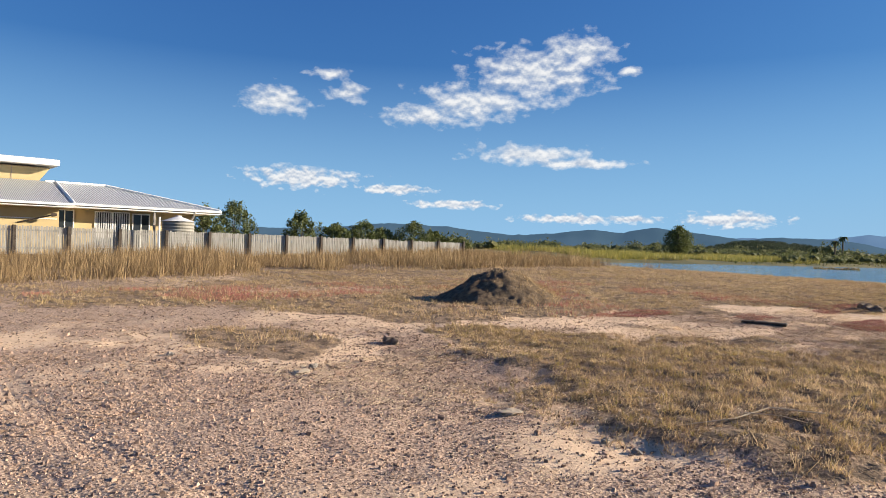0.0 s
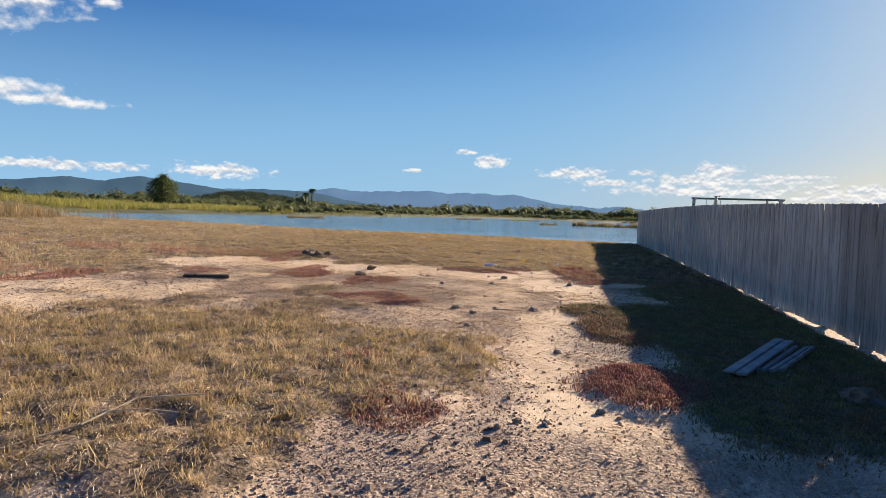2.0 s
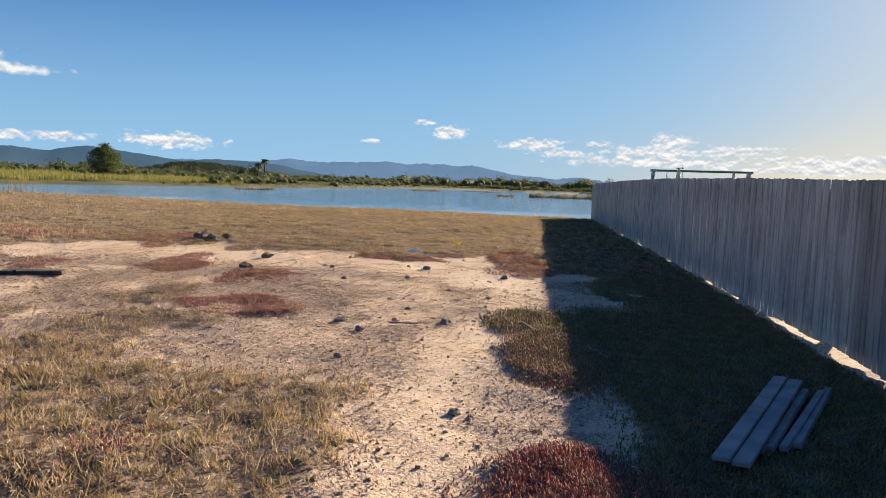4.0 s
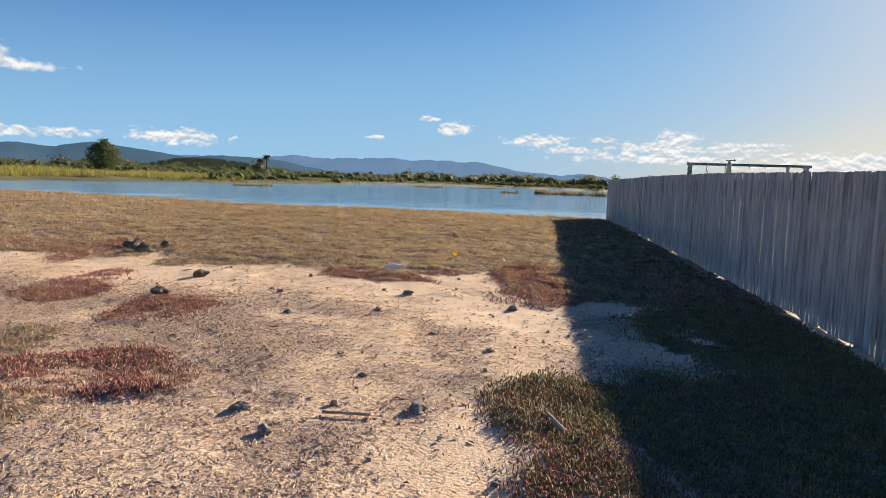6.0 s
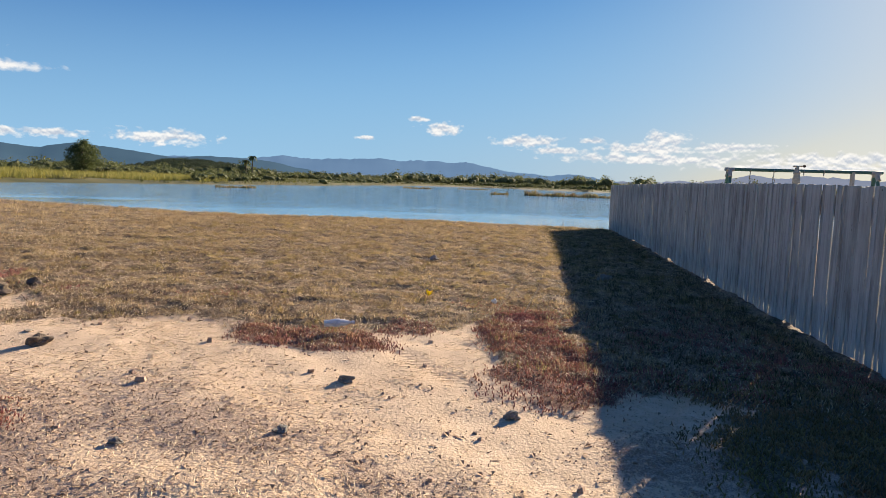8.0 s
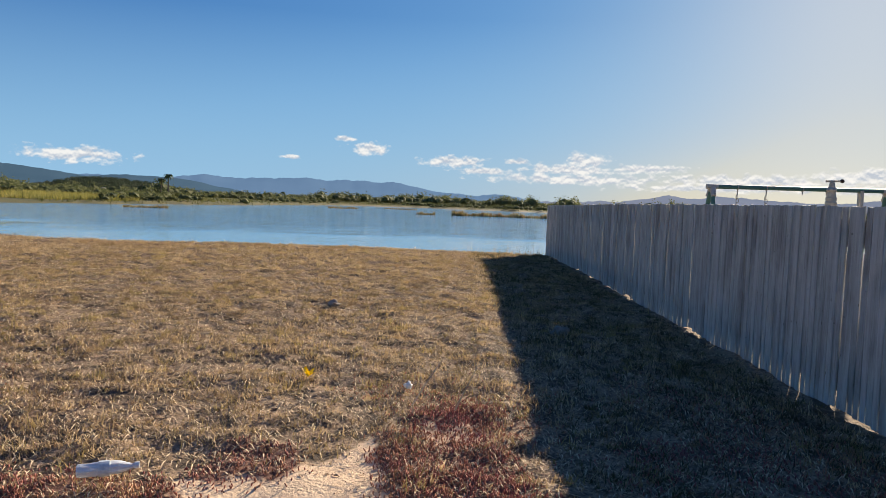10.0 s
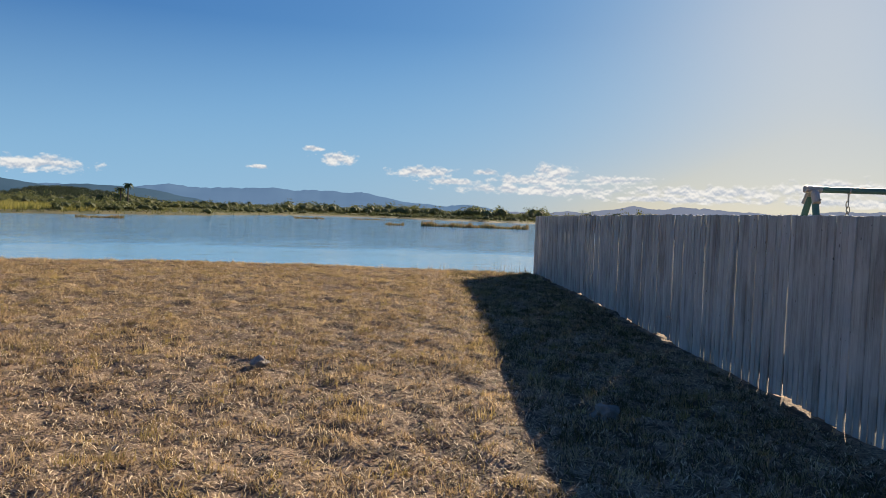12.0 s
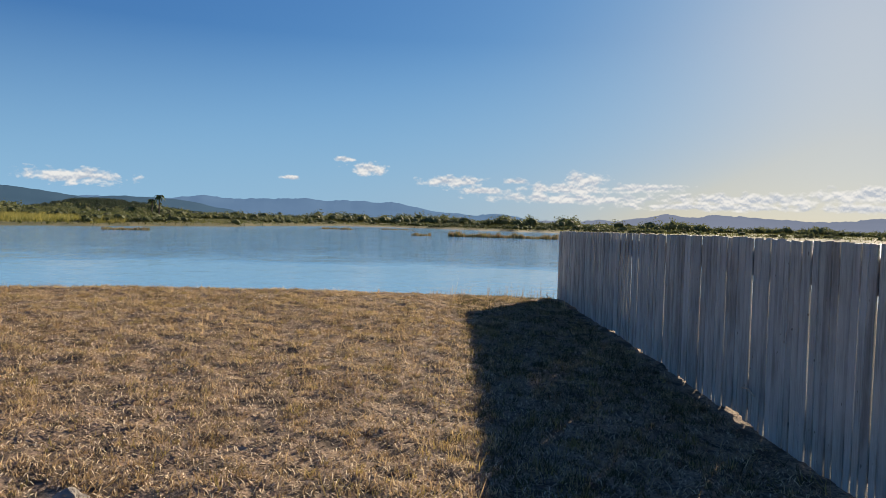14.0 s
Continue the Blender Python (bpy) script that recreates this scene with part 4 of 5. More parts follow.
def build_fence():
    f = thing("paling_fence", (0, 0, 0), "weathered grey timber paling fence", "fence")
    kinds = [paling_mesh(w, h, 0.016, k) for w, h, k in ((0.070, 1.5, 0.006), (0.076, 1.5, -0.004), (0.073, 1.5, 0.0), (0.082, 1.5, 0.008), (0.064, 1.5, -0.006))]
    r = random.Random(4)
    x, spare = FENCE_END, []
    count = 0
    while x > -12:
        me = r.choice(kinds)
        w = max(v.co.x for v in me.vertices) * 2
        gap = r.choice((0.0005, 0.001, 0.0015, 0.002, 0.004)) if r.random() > 0.02 else r.uniform(0.009, 0.018)
        lean = r.uniform(-0.3, 0.3) + (0.35 * math.sin(x * 1.7) if 21 < x < 23.5 or 26 < x < 27 else 0)
        top = fence_top(x) + r.uniform(-0.006, 0.003) - (0.008 if r.random() > 0.9 else 0)
        low = float(at("z", x, FENCE_Y)) + foot_gap(x) + r.uniform(-0.008, 0.008)
        m = pose(x - w / 2, FENCE_Y + r.uniform(-0.007, 0.007), low, r.uniform(-0.3, 0.3), lean, r.uniform(-1.4, 1.4)) @ Matrix.Diagonal((1, 1, (top - low) / 1.5, 1))
        if count < 298:
            ob = new("paling", me)
            ob.parent = f
            ob.matrix_basis = m
        else:
            spare.append((me, m))
        count += 1
        x -= w + gap
    bm = bmesh.new()
    for me, m in spare:
        vs = [bm.verts.new(m @ v.co) for v in me.vertices]
        for p in me.polygons:
            bm.faces.new([vs[k] for k in p.vertices])
    tagged(part("palings", bm, M["paling_far"], f), kind="stuff")
    x = FENCE_END - 0.1
    while x > -12:
        x0 = max(x - 2.4, -12)
        # rails made far deeper than needed, so they keep light out of the slits
        for up, deep in ((0.07, 0.28), (1.19, 0.22)):
            z0, z1 = fence_top(x0) - 1.5 + up, fence_top(x) - 1.5 + up
            bm = boxed(x0 + 0.004, FENCE_Y - 0.055, 0, x - 0.004, FENCE_Y - 0.02, deep)
            for v in bm.verts:
                v.co.z += z0 + (z1 - z0) * (v.co.x - x0) / (x - x0)
            part("rail", bm, M["rail"], f)
        part("post", boxed(x - 0.06, FENCE_Y - 0.16, -0.2, x + 0.06, FENCE_Y - 0.06, fence_top(x) - 0.06, 0.006), M["rail"], f)
        x -= 2.4


build_fence()


# ---- behind the fence ----
def build_swing():
    z0 = float(at("z", 21.06, -4.5))
    s = thing("swing_set", (21.06, 0, 0), "green tubular swing set with white brackets", "swing")
    part("beam", tube(bmesh.new(), (0, -3.36, 2.12), (0, -5.72, 2.13), 0.026, 0.026, 14), M["green_metal"], s)
    for y, k in ((-3.42, 1), (-5.62, -1)):
        for sx in (-1, 1):
            part("leg", tube(bmesh.new(), (sx * 0.035, y, 2.06), (sx * 0.62, y + k * 0.12, z0 - 0.05), 0.028, 0.028, 12), M["green_metal"], s)
            b = part("bracket", tube(bmesh.new(), (sx * 0.03, y, 2.10), (sx * 0.085, y + k * 0.01, 2.0), 0.034, 0.032, 12), M["white_steel"], s, "chipped white steel corner bracket")
            part("bolt", tube(bmesh.new(), (sx * 0.07 - 0.05, y, 2.03), (sx * 0.07 + 0.05, y, 2.03), 0.009, 0.009, 6), M["chain"], b)
        part("collar", tube(bmesh.new(), (0, y + 0.07, 2.12), (0, y - 0.07, 2.12), 0.031, 0.031, 14), M["white_steel"], s, "chipped white steel sleeve")
    for sx in (-1, 1):
        part("leg", tube(bmesh.new(), (sx * 0.03, -5.28, 2.125), (sx * 0.06, -5.28, z0), 0.02, 0.02, 10), M["white_steel"], s, "pale hanging tube")
    for y in (-3.74, -4.10, -4.55, -4.85):
        hook = part("hook", tube(bmesh.new(), (0, y, 2.095), (0, y, 2.055 if y < -4.2 else 2.02), 0.007, 0.007, 8), M["chain"], s)
        part("clamp", tube(bmesh.new(), (0, y - 0.006, 2.12), (0, y + 0.006, 2.12), 0.031, 0.031, 14), M["chain"], s)
        if y > -4.2:
            for k in range(6):
                bm = bmesh.new()
                m = pose(0.01 * math.sin(k * 2), y + 0.008 * math.cos(k * 3), 2.0 - 0.045 * k, 90, 0, 90 * (k % 2))
                ring = []
                for a in range(10):
                    ca, sa = math.cos(a * 0.6283), math.sin(a * 0.6283)
                    ring.append([bm.verts.new(m @ Vector(((0.016 + 0.005 * cb) * ca, (0.03 + 0.005 * cb) * sa, 0.005 * sb))) for cb, sb in ((1, 0), (0, 1), (-1, 0), (0, -1))])
                for a in range(10):
                    for b in range(4):
                        bm.faces.new((ring[a][b], ring[(a + 1) % 10][b], ring[(a + 1) % 10][(b + 1) % 4], ring[a][(b + 1) % 4]))
                part("chain_link", bm, M["chain"], hook)


def build_vent():
    z0 = float(at("z", 18.48, -3.6))
    v = thing("vent_pipe", (18.48, -3.44, 0), "cream ribbed vent cowl with a dark float on top", "vent")
    part("pipe", tube(bmesh.new(), (0, 0, z0 - 0.05), (0, 0, 1.86), 0.05, 0.05, 16), M["cream"], v)
    bm = bmesh.new()
    prof = [(q * 0.62, z) for q, z in ((0.075, 1.82), (0.08, 1.87), (0.07, 1.885), (0.078, 1.91), (0.066, 1.925), (0.074, 1.95), (0.06, 1.965), (0.055, 2.0), (0.07, 2.02), (0.04, 2.05), (0.03, 2.09))]
    rings = [[bm.verts.new((q * math.cos(k * 0.3927), q * math.sin(k * 0.3927), z)) for k in range(16)] for q, z in prof]
    for a, b in zip(rings, rings[1:]):
        for k in range(16):
            bm.faces.new((a[k], a[(k + 1) % 16], b[(k + 1) % 16], b[k]))
    bm.faces.new(rings[-1])
    part("cowl", bm, M["cream"], v)
    part("cap", tube(bmesh.new(), (0.02, 0.045, 2.097), (-0.02, -0.07, 2.10), 0.010, 0.008, 10), M["cream"], v)
    bm = bmesh.new()
    bmesh.ops.create_icosphere(bm, subdivisions=2, radius=0.018, matrix=pose(-0.02, -0.075, 2.10))
    part("float", bm, M["post"], v, "dark ball float")


build_swing()
build_vent()


# ---- loose things on the ground ----
def rock(x, y, size, seed, material="stone", label="small grey weathered stone on the sand", flat=0.6, name="rock"):
    bm = bmesh.new()
    bmesh.ops.create_icosphere(bm, subdivisions=3, radius=1)
    for v in bm.verts:
        k = 0.75 + 0.5 * noise.noise(v.co * 1.3 + Vector((seed * 3.1, 0, 0))) + 0.14 * noise.noise(v.co * 4 + Vector((0, seed, 0)))
        v.co = Vector((v.co.x * k, v.co.y * k * 0.72, v.co.z * k * flat)) * size
    ob = part(name, bm, M[material])
    ob.matrix_basis = pose(x, y, float(at("z", x, y)) + size * flat * 0.35, 0, 0, seed * 57)
    tagged(ob, label, name, "stones on the ground")


for k, (x, y, s) in enumerate([(8.25, 0.07, 0.055), (6.33, -0.24, 0.045), (5.98, 0.12, 0.05), (7.45, -0.22, 0.04), (10.59, 1.44, 0.07), (10.81, 0.41, 0.085), (10.29, 1.17, 0.07), (14.56, 1.13, 0.075), (13.52, 1.27, 0.06), (12.25, 0.06, 0.045),
                               (14.08, -0.09, 0.07), (21.3, 1.3, 0.11), (3.54, 6.71, 0.07), (2.48, 8.31, 0.07), (1.51, 7.04, 0.04), (4.0, 3.08, 0.05), (4.0, 2.81, 0.05), (5.96, 0.3, 0.045), (8.09, 1.55, 0.05), (9.3, 1.1, 0.045), (12.8, 0.6, 0.045), (11.9, 1.2, 0.04), (11.4, 0.9, 0.045), (13.2, 2.1, 0.05), (9.9, -0.1, 0.04)]):
    rock(x, y, s, k + 1)
rock(20.2, -1.45, 0.16, 31, label="pale rounded stone in the fence's shade", flat=0.55)
rock(7.14, -2.18, 0.2, 35, "clod", label="broad low stone in the fence's shade", flat=0.5)
for k, (x, y, s) in enumerate([(3.95, 4.01, 0.13), (3.3, 6.5, 0.14), (8.69, 2.19, 0.1), (7.37, 3.51, 0.06), (15.32, 4.24, 0.06), (12.25, 0.3, 0.05)]):
    rock(x, y, s, k + 41, "stick", "flat pale sandstone flake on the gravel", 0.2, "stone")
for k, (x, y, s) in enumerate([(13.74, 3.74, 0.14), (16.7, 5.7, 0.2), (16.95, 6.0, 0.22), (17.2, 5.6, 0.15), (5.22, 7.7, 0.16), (15.0, 3.9, 0.14)]):
    rock(x, y, s, k + 61, "clod", "dark clod of earth and dead roots", 0.55, "earth_clod")


def stick(pts, r0, label):
    bm = bmesh.new()
    for a, b in zip(pts, pts[1:]):
        za, zb = [float(at("z", p[0], p[1])) + p[2] for p in (a, b)]
        tube(bm, (a[0], a[1], za), (b[0], b[1], zb), r0, r0 * 0.8, 7)
    tagged(part("stick", bm, M["stick"]), label, "stick", "sticks on the ground")


stick([(4.55, 2.85, 0.02), (4.9, 2.6, 0.05), (5.25, 2.5, 0.1), (5.5, 2.2, 0.07)], 0.006, "bleached bent twig lying on the turf's edge")
stick([(5.05, 2.6, 0.06), (5.1, 2.35, 0.1), (5.2, 2.2, 0.08)], 0.004, "thin bleached twig lying on turf")
stick([(10.62, 0.95, 0.02), (10.6, 0.8, 0.025), (10.62, 0.66, 0.02)], 0.01, "short bleached stick on the sand")
stick([(10.5, -0.45, 0.02), (10.75, -0.36, 0.03)], 0.012, "short bleached stick beside the fleshy mat")
stick([(17.3, 0.1, 0.03), (17.5, 0.0, 0.16), (17.55, -0.1, 0.3)], 0.005, "thin dead weed stalk in the turf")
stick([(17.2, -0.2, 0.03), (17.3, -0.35, 0.3)], 0.005, "thin dead weed stalk in the turf")
stick([(23.4, -3.11, 0.3), (23.2, -3.06, 0.33), (23.05, -3.05, 0.32)], 0.008, "dark twig stuck against the palings")


def build_sleeper():
    s = thing("timber_sleeper", (0, 0, 0), "dark weathered timber sleeper on the sand", "timber")
    bm = boxed(-0.37, -0.075, 0, 0.37, 0.075, 0.055, 0.01)
    for v in bm.verts:
        v.co.z += 0.006 * math.sin(v.co.x * 9) + 0.004 * math.sin(v.co.y * 40)
    part("beam", bm, M["timber"], s)
    part("strap", boxed(-0.20, -0.078, 0.02, -0.16, 0.078, 0.065), M["post"], s)
    s.matrix_basis = pose(12.12, 5.92, float(at("z", 12.12, 5.92)) - 0.005, 0, 0, -72)


def build_boards():
    zb = float(at("z", 8.5, -1.9))
    p = thing("board_panel", (0, 0, 0), "grey weathered boards nailed into a panel in the fence's shade", "boards")
    for k in range(2):
        part("board", boxed(-0.86, -0.095 + k * 0.098, 0.02 + 0.014 * k, 0.86, k * 0.098 - 0.002, 0.045 + 0.014 * k, 0.004), M["board"], p)
    for x in (-0.5, 0.5):
        part("batten", boxed(x - 0.04, -0.09, -0.015, x + 0.04, 0.09, 0.018), M["rail"], p)
    p.matrix_basis = pose(8.42, -1.84, zb + 0.05, -6, -2, -29)
    for k, (x, y, r_) in enumerate(((8.50, -2.02, -29.5), (8.52, -2.12, -31), (8.60, -2.21, -30))):
        t = thing("loose_board", (0, 0, 0), "narrow grey board leaning on the pile", "board", "loose boards")
        part("board", boxed(-0.62, -0.024, 0, 0.62, 0.024, 0.035, 0.004), M["board"], t)
        t.matrix_basis = pose(x, y, zb + 0.04 - 0.004 * k, -12, -2, r_)


def build_bottle():
    b = thing("plastic_bottle", (0, 0, 0), "empty crumpled clear plastic bottle on the turf", "bottle")
    bm = bmesh.new()
    prof = [(0.004, 0), (0.034, 0.004), (0.038, 0.02), (0.036, 0.06), (0.038, 0.09), (0.035, 0.12), (0.038, 0.16), (0.036, 0.19), (0.024, 0.225), (0.014, 0.25), (0.013, 0.27)]
    rings = []
    for j, (q, z) in enumerate(prof):
        rings.append([bm.verts.new((q * math.cos(k * 0.3927) * (1 + 0.08 * math.sin(3 * k + j)), q * math.sin(k * 0.3927) * (0.85 + 0.1 * math.cos(2 * k + j)), z)) for k in range(16)])
    for a, c in zip(rings, rings[1:]):
        for k in range(16):
            bm.faces.new((a[k], a[(k + 1) % 16], c[(k + 1) % 16], c[k]))
    part("body", bm, M["bottle"], b)
    part("cap", tube(bmesh.new(), (0, 0, 0.262), (0, 0, 0.285), 0.017, 0.017, 14), M["white"], b, "white screw cap")
    part("label_band", tube(bmesh.new(), (0, 0, 0.10), (0, 0, 0.15), 0.0392, 0.0392, 16), M["glass_blue"], b, "torn blue-grey label")
    b.matrix_basis = pose(15.80, 1.67, float(at("z", 16.17, 1.67)) + 0.085, 90, 8, 22)


def build_scrap():
    bm = bmesh.new()
    r = random.Random(5)
    for k in range(5):
        a = k * 1.257
        c = bm.verts.new((0, 0, 0.01))
        p = [bm.verts.new((math.cos(a + d) * q, math.sin(a + d) * q, h)) for d, q, h in ((-0.6, 0.035, 0.05), (-0.2, 0.06, 0.07 + r.uniform(0, 0.02)), (0.2, 0.06, 0.06 + r.uniform(0, 0.02)), (0.6, 0.035, 0.045))]
        for u, w in zip(p, p[1:]):
            bm.faces.new((c, u, w))
    bmesh.ops.solidify(bm, geom=bm.faces[:], thickness=0.003)
    ob = part("plastic_scrap", bm, M["yellow"])
    ob.matrix_basis = pose(17.92, 0.97, float(at("z", 17.92, 0.97)) + 0.02, 8, -6, 40)
    tagged(ob, "bright yellow crumpled plastic scrap in the turf", "litter")
    bm = bmesh.new()
    bmesh.ops.create_icosphere(bm, subdivisions=2, radius=0.04)
    for v in bm.verts:
        v.co *= 0.7 + 0.6 * noise.noise(v.co * 40)
    ob = part("paper_scrap", bm, M["white"])
    ob.matrix_basis = pose(17.75, 0.15, float(at("z", 17.75, 0.15)) + 0.05)
    tagged(ob, "small white crumpled paper scrap in the turf", "litter")


def build_mound():
    n = 90
    a = np.linspace(-2.1, 2.1, n)
    X, Y = np.meshgrid(a, a)
    rr = np.hypot(X / 1.0, Y / 0.95)
    h = 0.82 * np.maximum(0, 1 - (rr / 1.65) ** 1.15) * (1 + 0.35 * (fbm(X, Y, 1.3, 4, 5) - 0.5))
    h = h + 0.16 * (fbm(X, Y, 5, 4, 6) - 0.5) * fade(1.9, 1.2, rr)
    wx, wy = X + MOUND[0], Y + MOUND[1]
    Z = height(wx, wy) + h - 0.05 - 0.2 * fade(1.5, 1.9, rr)
    i = (np.arange(n - 1)[:, None] * n + np.arange(n - 1)[None, :]).ravel()
    v = np.stack([X.ravel(), Y.ravel(), Z.ravel()], 1)
    t = thing("earth_mound", (MOUND[0], MOUND[1], 0), "heap of dark soil and dead grass clippings", "mound")
    ob = new("soil", big_mesh("soil", v, np.stack([i, i + 1, i + 1 + n, i + n], 1), M["mound"], True))
    ob.parent = t
    r = np.random.default_rng(3)
    m = 3500
    x, y = r.normal(0.75, 0.55, m), r.normal(-0.45, 0.5, m)
    j, k = np.clip(((y + 2.1) / 4.2 * (n - 1)).astype(int), 0, n - 1), np.clip(((x + 2.1) / 4.2 * (n - 1)).astype(int), 0, n - 1)
    keep = rr[j, k] < 1.5
    x, y, z = x[keep], y[keep], Z[j, k][keep]
    ob = blades(x, y, r.uniform(0.04, 0.14, len(x)), 0.012, 1.0, M["blade"], "stalk_tangle", "", "", z=z)
    ob.parent = t
    tagged(ob, "tangle of dead straw stalks")


build_sleeper()
build_boards()
build_bottle()
build_scrap()
build_mound()


# ---- grass, stems, straw and gravel ----
def scatter(x0, x1, y0, y1, density, cover, seed):
    r = np.random.default_rng(seed)
    n = int((x1 - x0) * (y1 - y0) * density)
    x, y = r.uniform(x0, x1, n), r.uniform(y0, y1, n)
    keep = r.random(n) < cover(x, y)
    return x[keep], y[keep], r


def tufty(x, y):
    """Turf where it stands in tufts; pale blades thinned to darken the fence's shade."""
    return at("grass", x, y) * (0.18 + 0.82 * fade(0.40, 0.56, at("tufts", x, y))) * fade(0.6, 2.6, inland(x, y)) * np.where(y < FENCE_Y, 0.5, fade(-3.1, -2.95, y)) * (1 - 0.55 * fade(-1.0, -1.6, y))


def greenish(x, y):
    return tufty(x, y) * fade(0.50, 0.64, fbm(x, y, 0.9, 4, 93))


for zone, (x0, x1, y0, y1, dens, k) in enumerate([(4, 24, -3.6, 8, 1150, 1.0), (24, 34.6, -4, 9, 750, 1.25), (-4, 38, 8, 25, 330, 1.8), (34.5, 60, 9, 40, 60, 2.6)]):
    x, y, r = scatter(x0, x1, y0, y1, dens, tufty, 100 + zone)
    t = at("tufts", x, y)
    blades(x, y, k * (0.016 + 0.11 * np.maximum(0, t - 0.42)) * r.uniform(0.5, 1.7, len(x)), 0.0065 * k ** 1.2, 1.0, M["blade"], "dry_turf", "short dry straw-coloured turf", "grass", seed=zone)
    x, y, r = scatter(x0, x1, y0, y1, dens * 0.32, greenish, 120 + zone)
    blades(x, y, k * r.uniform(0.02, 0.06, len(x)), 0.006 * k ** 1.2, 0.75, M["green"], "green_turf", "olive green tufts among dry turf", "grass", seed=20 + zone)

def tussocks(x0, x1, y0, y1, density, per, cover, tall, wide, tone, name, label, seed, loose=0.024, lean=0.97):
    """Clumps of blades that splay from one root."""
    cx, cy, r = scatter(x0, x1, y0, y1, density, cover, seed)
    n = len(cx)
    size = np.repeat(np.exp(r.normal(0, 0.35, n)), per)
    x, y = np.repeat(cx, per) + r.normal(0, loose, n * per) * size, np.repeat(cy, per) + r.normal(0, loose, n * per) * size
    blades(x, y, tall * size * r.uniform(0.5, 1.25, n * per), wide, lean, M[tone], name, label, "grass", seed=seed)


def lawn_tufts(x, y):
    return at("grass", x, y) * (1 - 0.6 * at("red", x, y)) * (0.35 + 0.65 * fade(0.38, 0.55, fbm(x, y, 2.3, 3, 88))) * fade(0.6, 2.0, inland(x, y)) * fade(-3.05, -2.9, y)


def rise(x, y):
    return np.maximum(spot(x, y, 6.7, 3.6, 2.4, 2.7), spot(x, y, 7.0, 6.6, 1.0, 1.7))


tussocks(14, 25, -3.1, 8, 75, 14, lawn_tufts, 0.043, 0.0115, "blade", "dry_tussocks", "low splayed tussocks of dry turf", 300)
tussocks(25, 34.6, -3.1, 9, 45, 12, lawn_tufts, 0.062, 0.014, "blade", "dry_tussocks", "low splayed tussocks of dry turf", 301)
tussocks(-2, 36, 7.5, 20, 16, 10, lawn_tufts, 0.085, 0.016, "blade", "dry_tussocks", "low splayed tussocks of dry turf", 302, 0.05)
tussocks(4, 10.5, 0.5, 9, 95, 15, rise, 0.058, 0.0095, "blade", "dry_tussocks", "splayed golden tussocks on a low rise", 303)
tussocks(4, 10.5, 0.5, 9, 24, 15, rise, 0.052, 0.0095, "green", "green_tussocks", "splayed olive tussocks on a low rise", 304)
tussocks(14, 32, -3.1, 8, 13, 15, lawn_tufts, 0.055, 0.0095, "green", "green_tussocks", "yellow-green tussocks in the dry lawn", 305)
# a few real weeds, thickened with dark blades that colour in the fence's shade
tussocks(14.5, 32.5, -3.1, -0.9, 130, 14, lawn_tufts, 0.055, 0.008, "weed", "weed_tussocks", "green weeds along the fence's foot, coloured dark to deepen its shade", 307)
tussocks(8.5, 17.5, 2.2, 7.5, 60, 12, lambda x, y: at("grass", x, y), 0.05, 0.008, "husk", "dead_tussocks", "grey-brown dead tussocks on the sand", 306)


def stems(x, y, tall, wide, material, name, label, seed):
    """Stubby fleshy leaves: three-sided, fuller above the middle, with a blunt tip."""
    r = np.random.default_rng(seed)
    n = len(x)
    z = at("z", x, y) - 0.006
    a, b = r.random(n) * 2 * np.pi, r.random(n) * 2 * np.pi
    lean = tall * 0.9 * r.random(n)
    rings = []
    for f, q in ((0.0, 0.5), (0.65, 1.0), (0.93, 0.7)):
        cx, cy = x + np.cos(b) * lean * f, y + np.sin(b) * lean * f
        for k in range(3):
            rings.append(np.stack([cx + np.cos(a + k * 2.094) * wide * q / 2, cy + np.sin(a + k * 2.094) * wide * q / 2, z + tall * f], 1))
    rings.append(np.stack([x + np.cos(b) * lean, y + np.sin(b) * lean, z + tall], 1))
    v = np.stack(rings, 1).reshape(-1, 3)
    tri = []
    for k in range(3):
        j = (k + 1) % 3
        tri += [(k, j, 3 + j), (k, 3 + j, 3 + k), (3 + k, 3 + j, 6 + j), (3 + k, 6 + j, 6 + k), (6 + k, 6 + j, 9)]
    f = (np.arange(n)[:, None, None] * 10 + np.array(tri)[None]).reshape(-1, 3)
    tagged(new(name, big_mesh(name, v, f, material, True)), label, "ground cover", kind="stuff")


x, y, r = scatter(4, 18.5, -3.1, 8.5, 4200, lambda x, y: at("red", x, y) * (0.3 + 0.7 * fade(0.4, 0.56, fbm(x, y, 3, 3, 94))), 140)
stems(x, y, r.uniform(0.012, 0.036, len(x)), 0.0095, M["fleshy"], "red_succulents", "low red fleshy-stemmed ground cover", 41)
x, y, r = scatter(2, 19, 8.5, 18, 700, lambda x, y: at("red", x, y), 141)
blades(x, y, r.uniform(0.04, 0.1, len(x)), 0.014, 0.55, M["fleshy"], "red_succulents", "low red fleshy-stemmed ground cover", "ground cover", seed=42)
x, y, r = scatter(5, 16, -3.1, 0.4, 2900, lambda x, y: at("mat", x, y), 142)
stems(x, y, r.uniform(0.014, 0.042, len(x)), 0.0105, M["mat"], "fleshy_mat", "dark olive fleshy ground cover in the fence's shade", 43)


r = np.random.default_rng(180)
cx, cy = r.uniform(17.5, 31, 110), r.uniform(-2.6, 7, 110)
x, y = np.repeat(cx, 55) + r.normal(0, 0.055, 6050), np.repeat(cy, 55) + r.normal(0, 0.055, 6050)
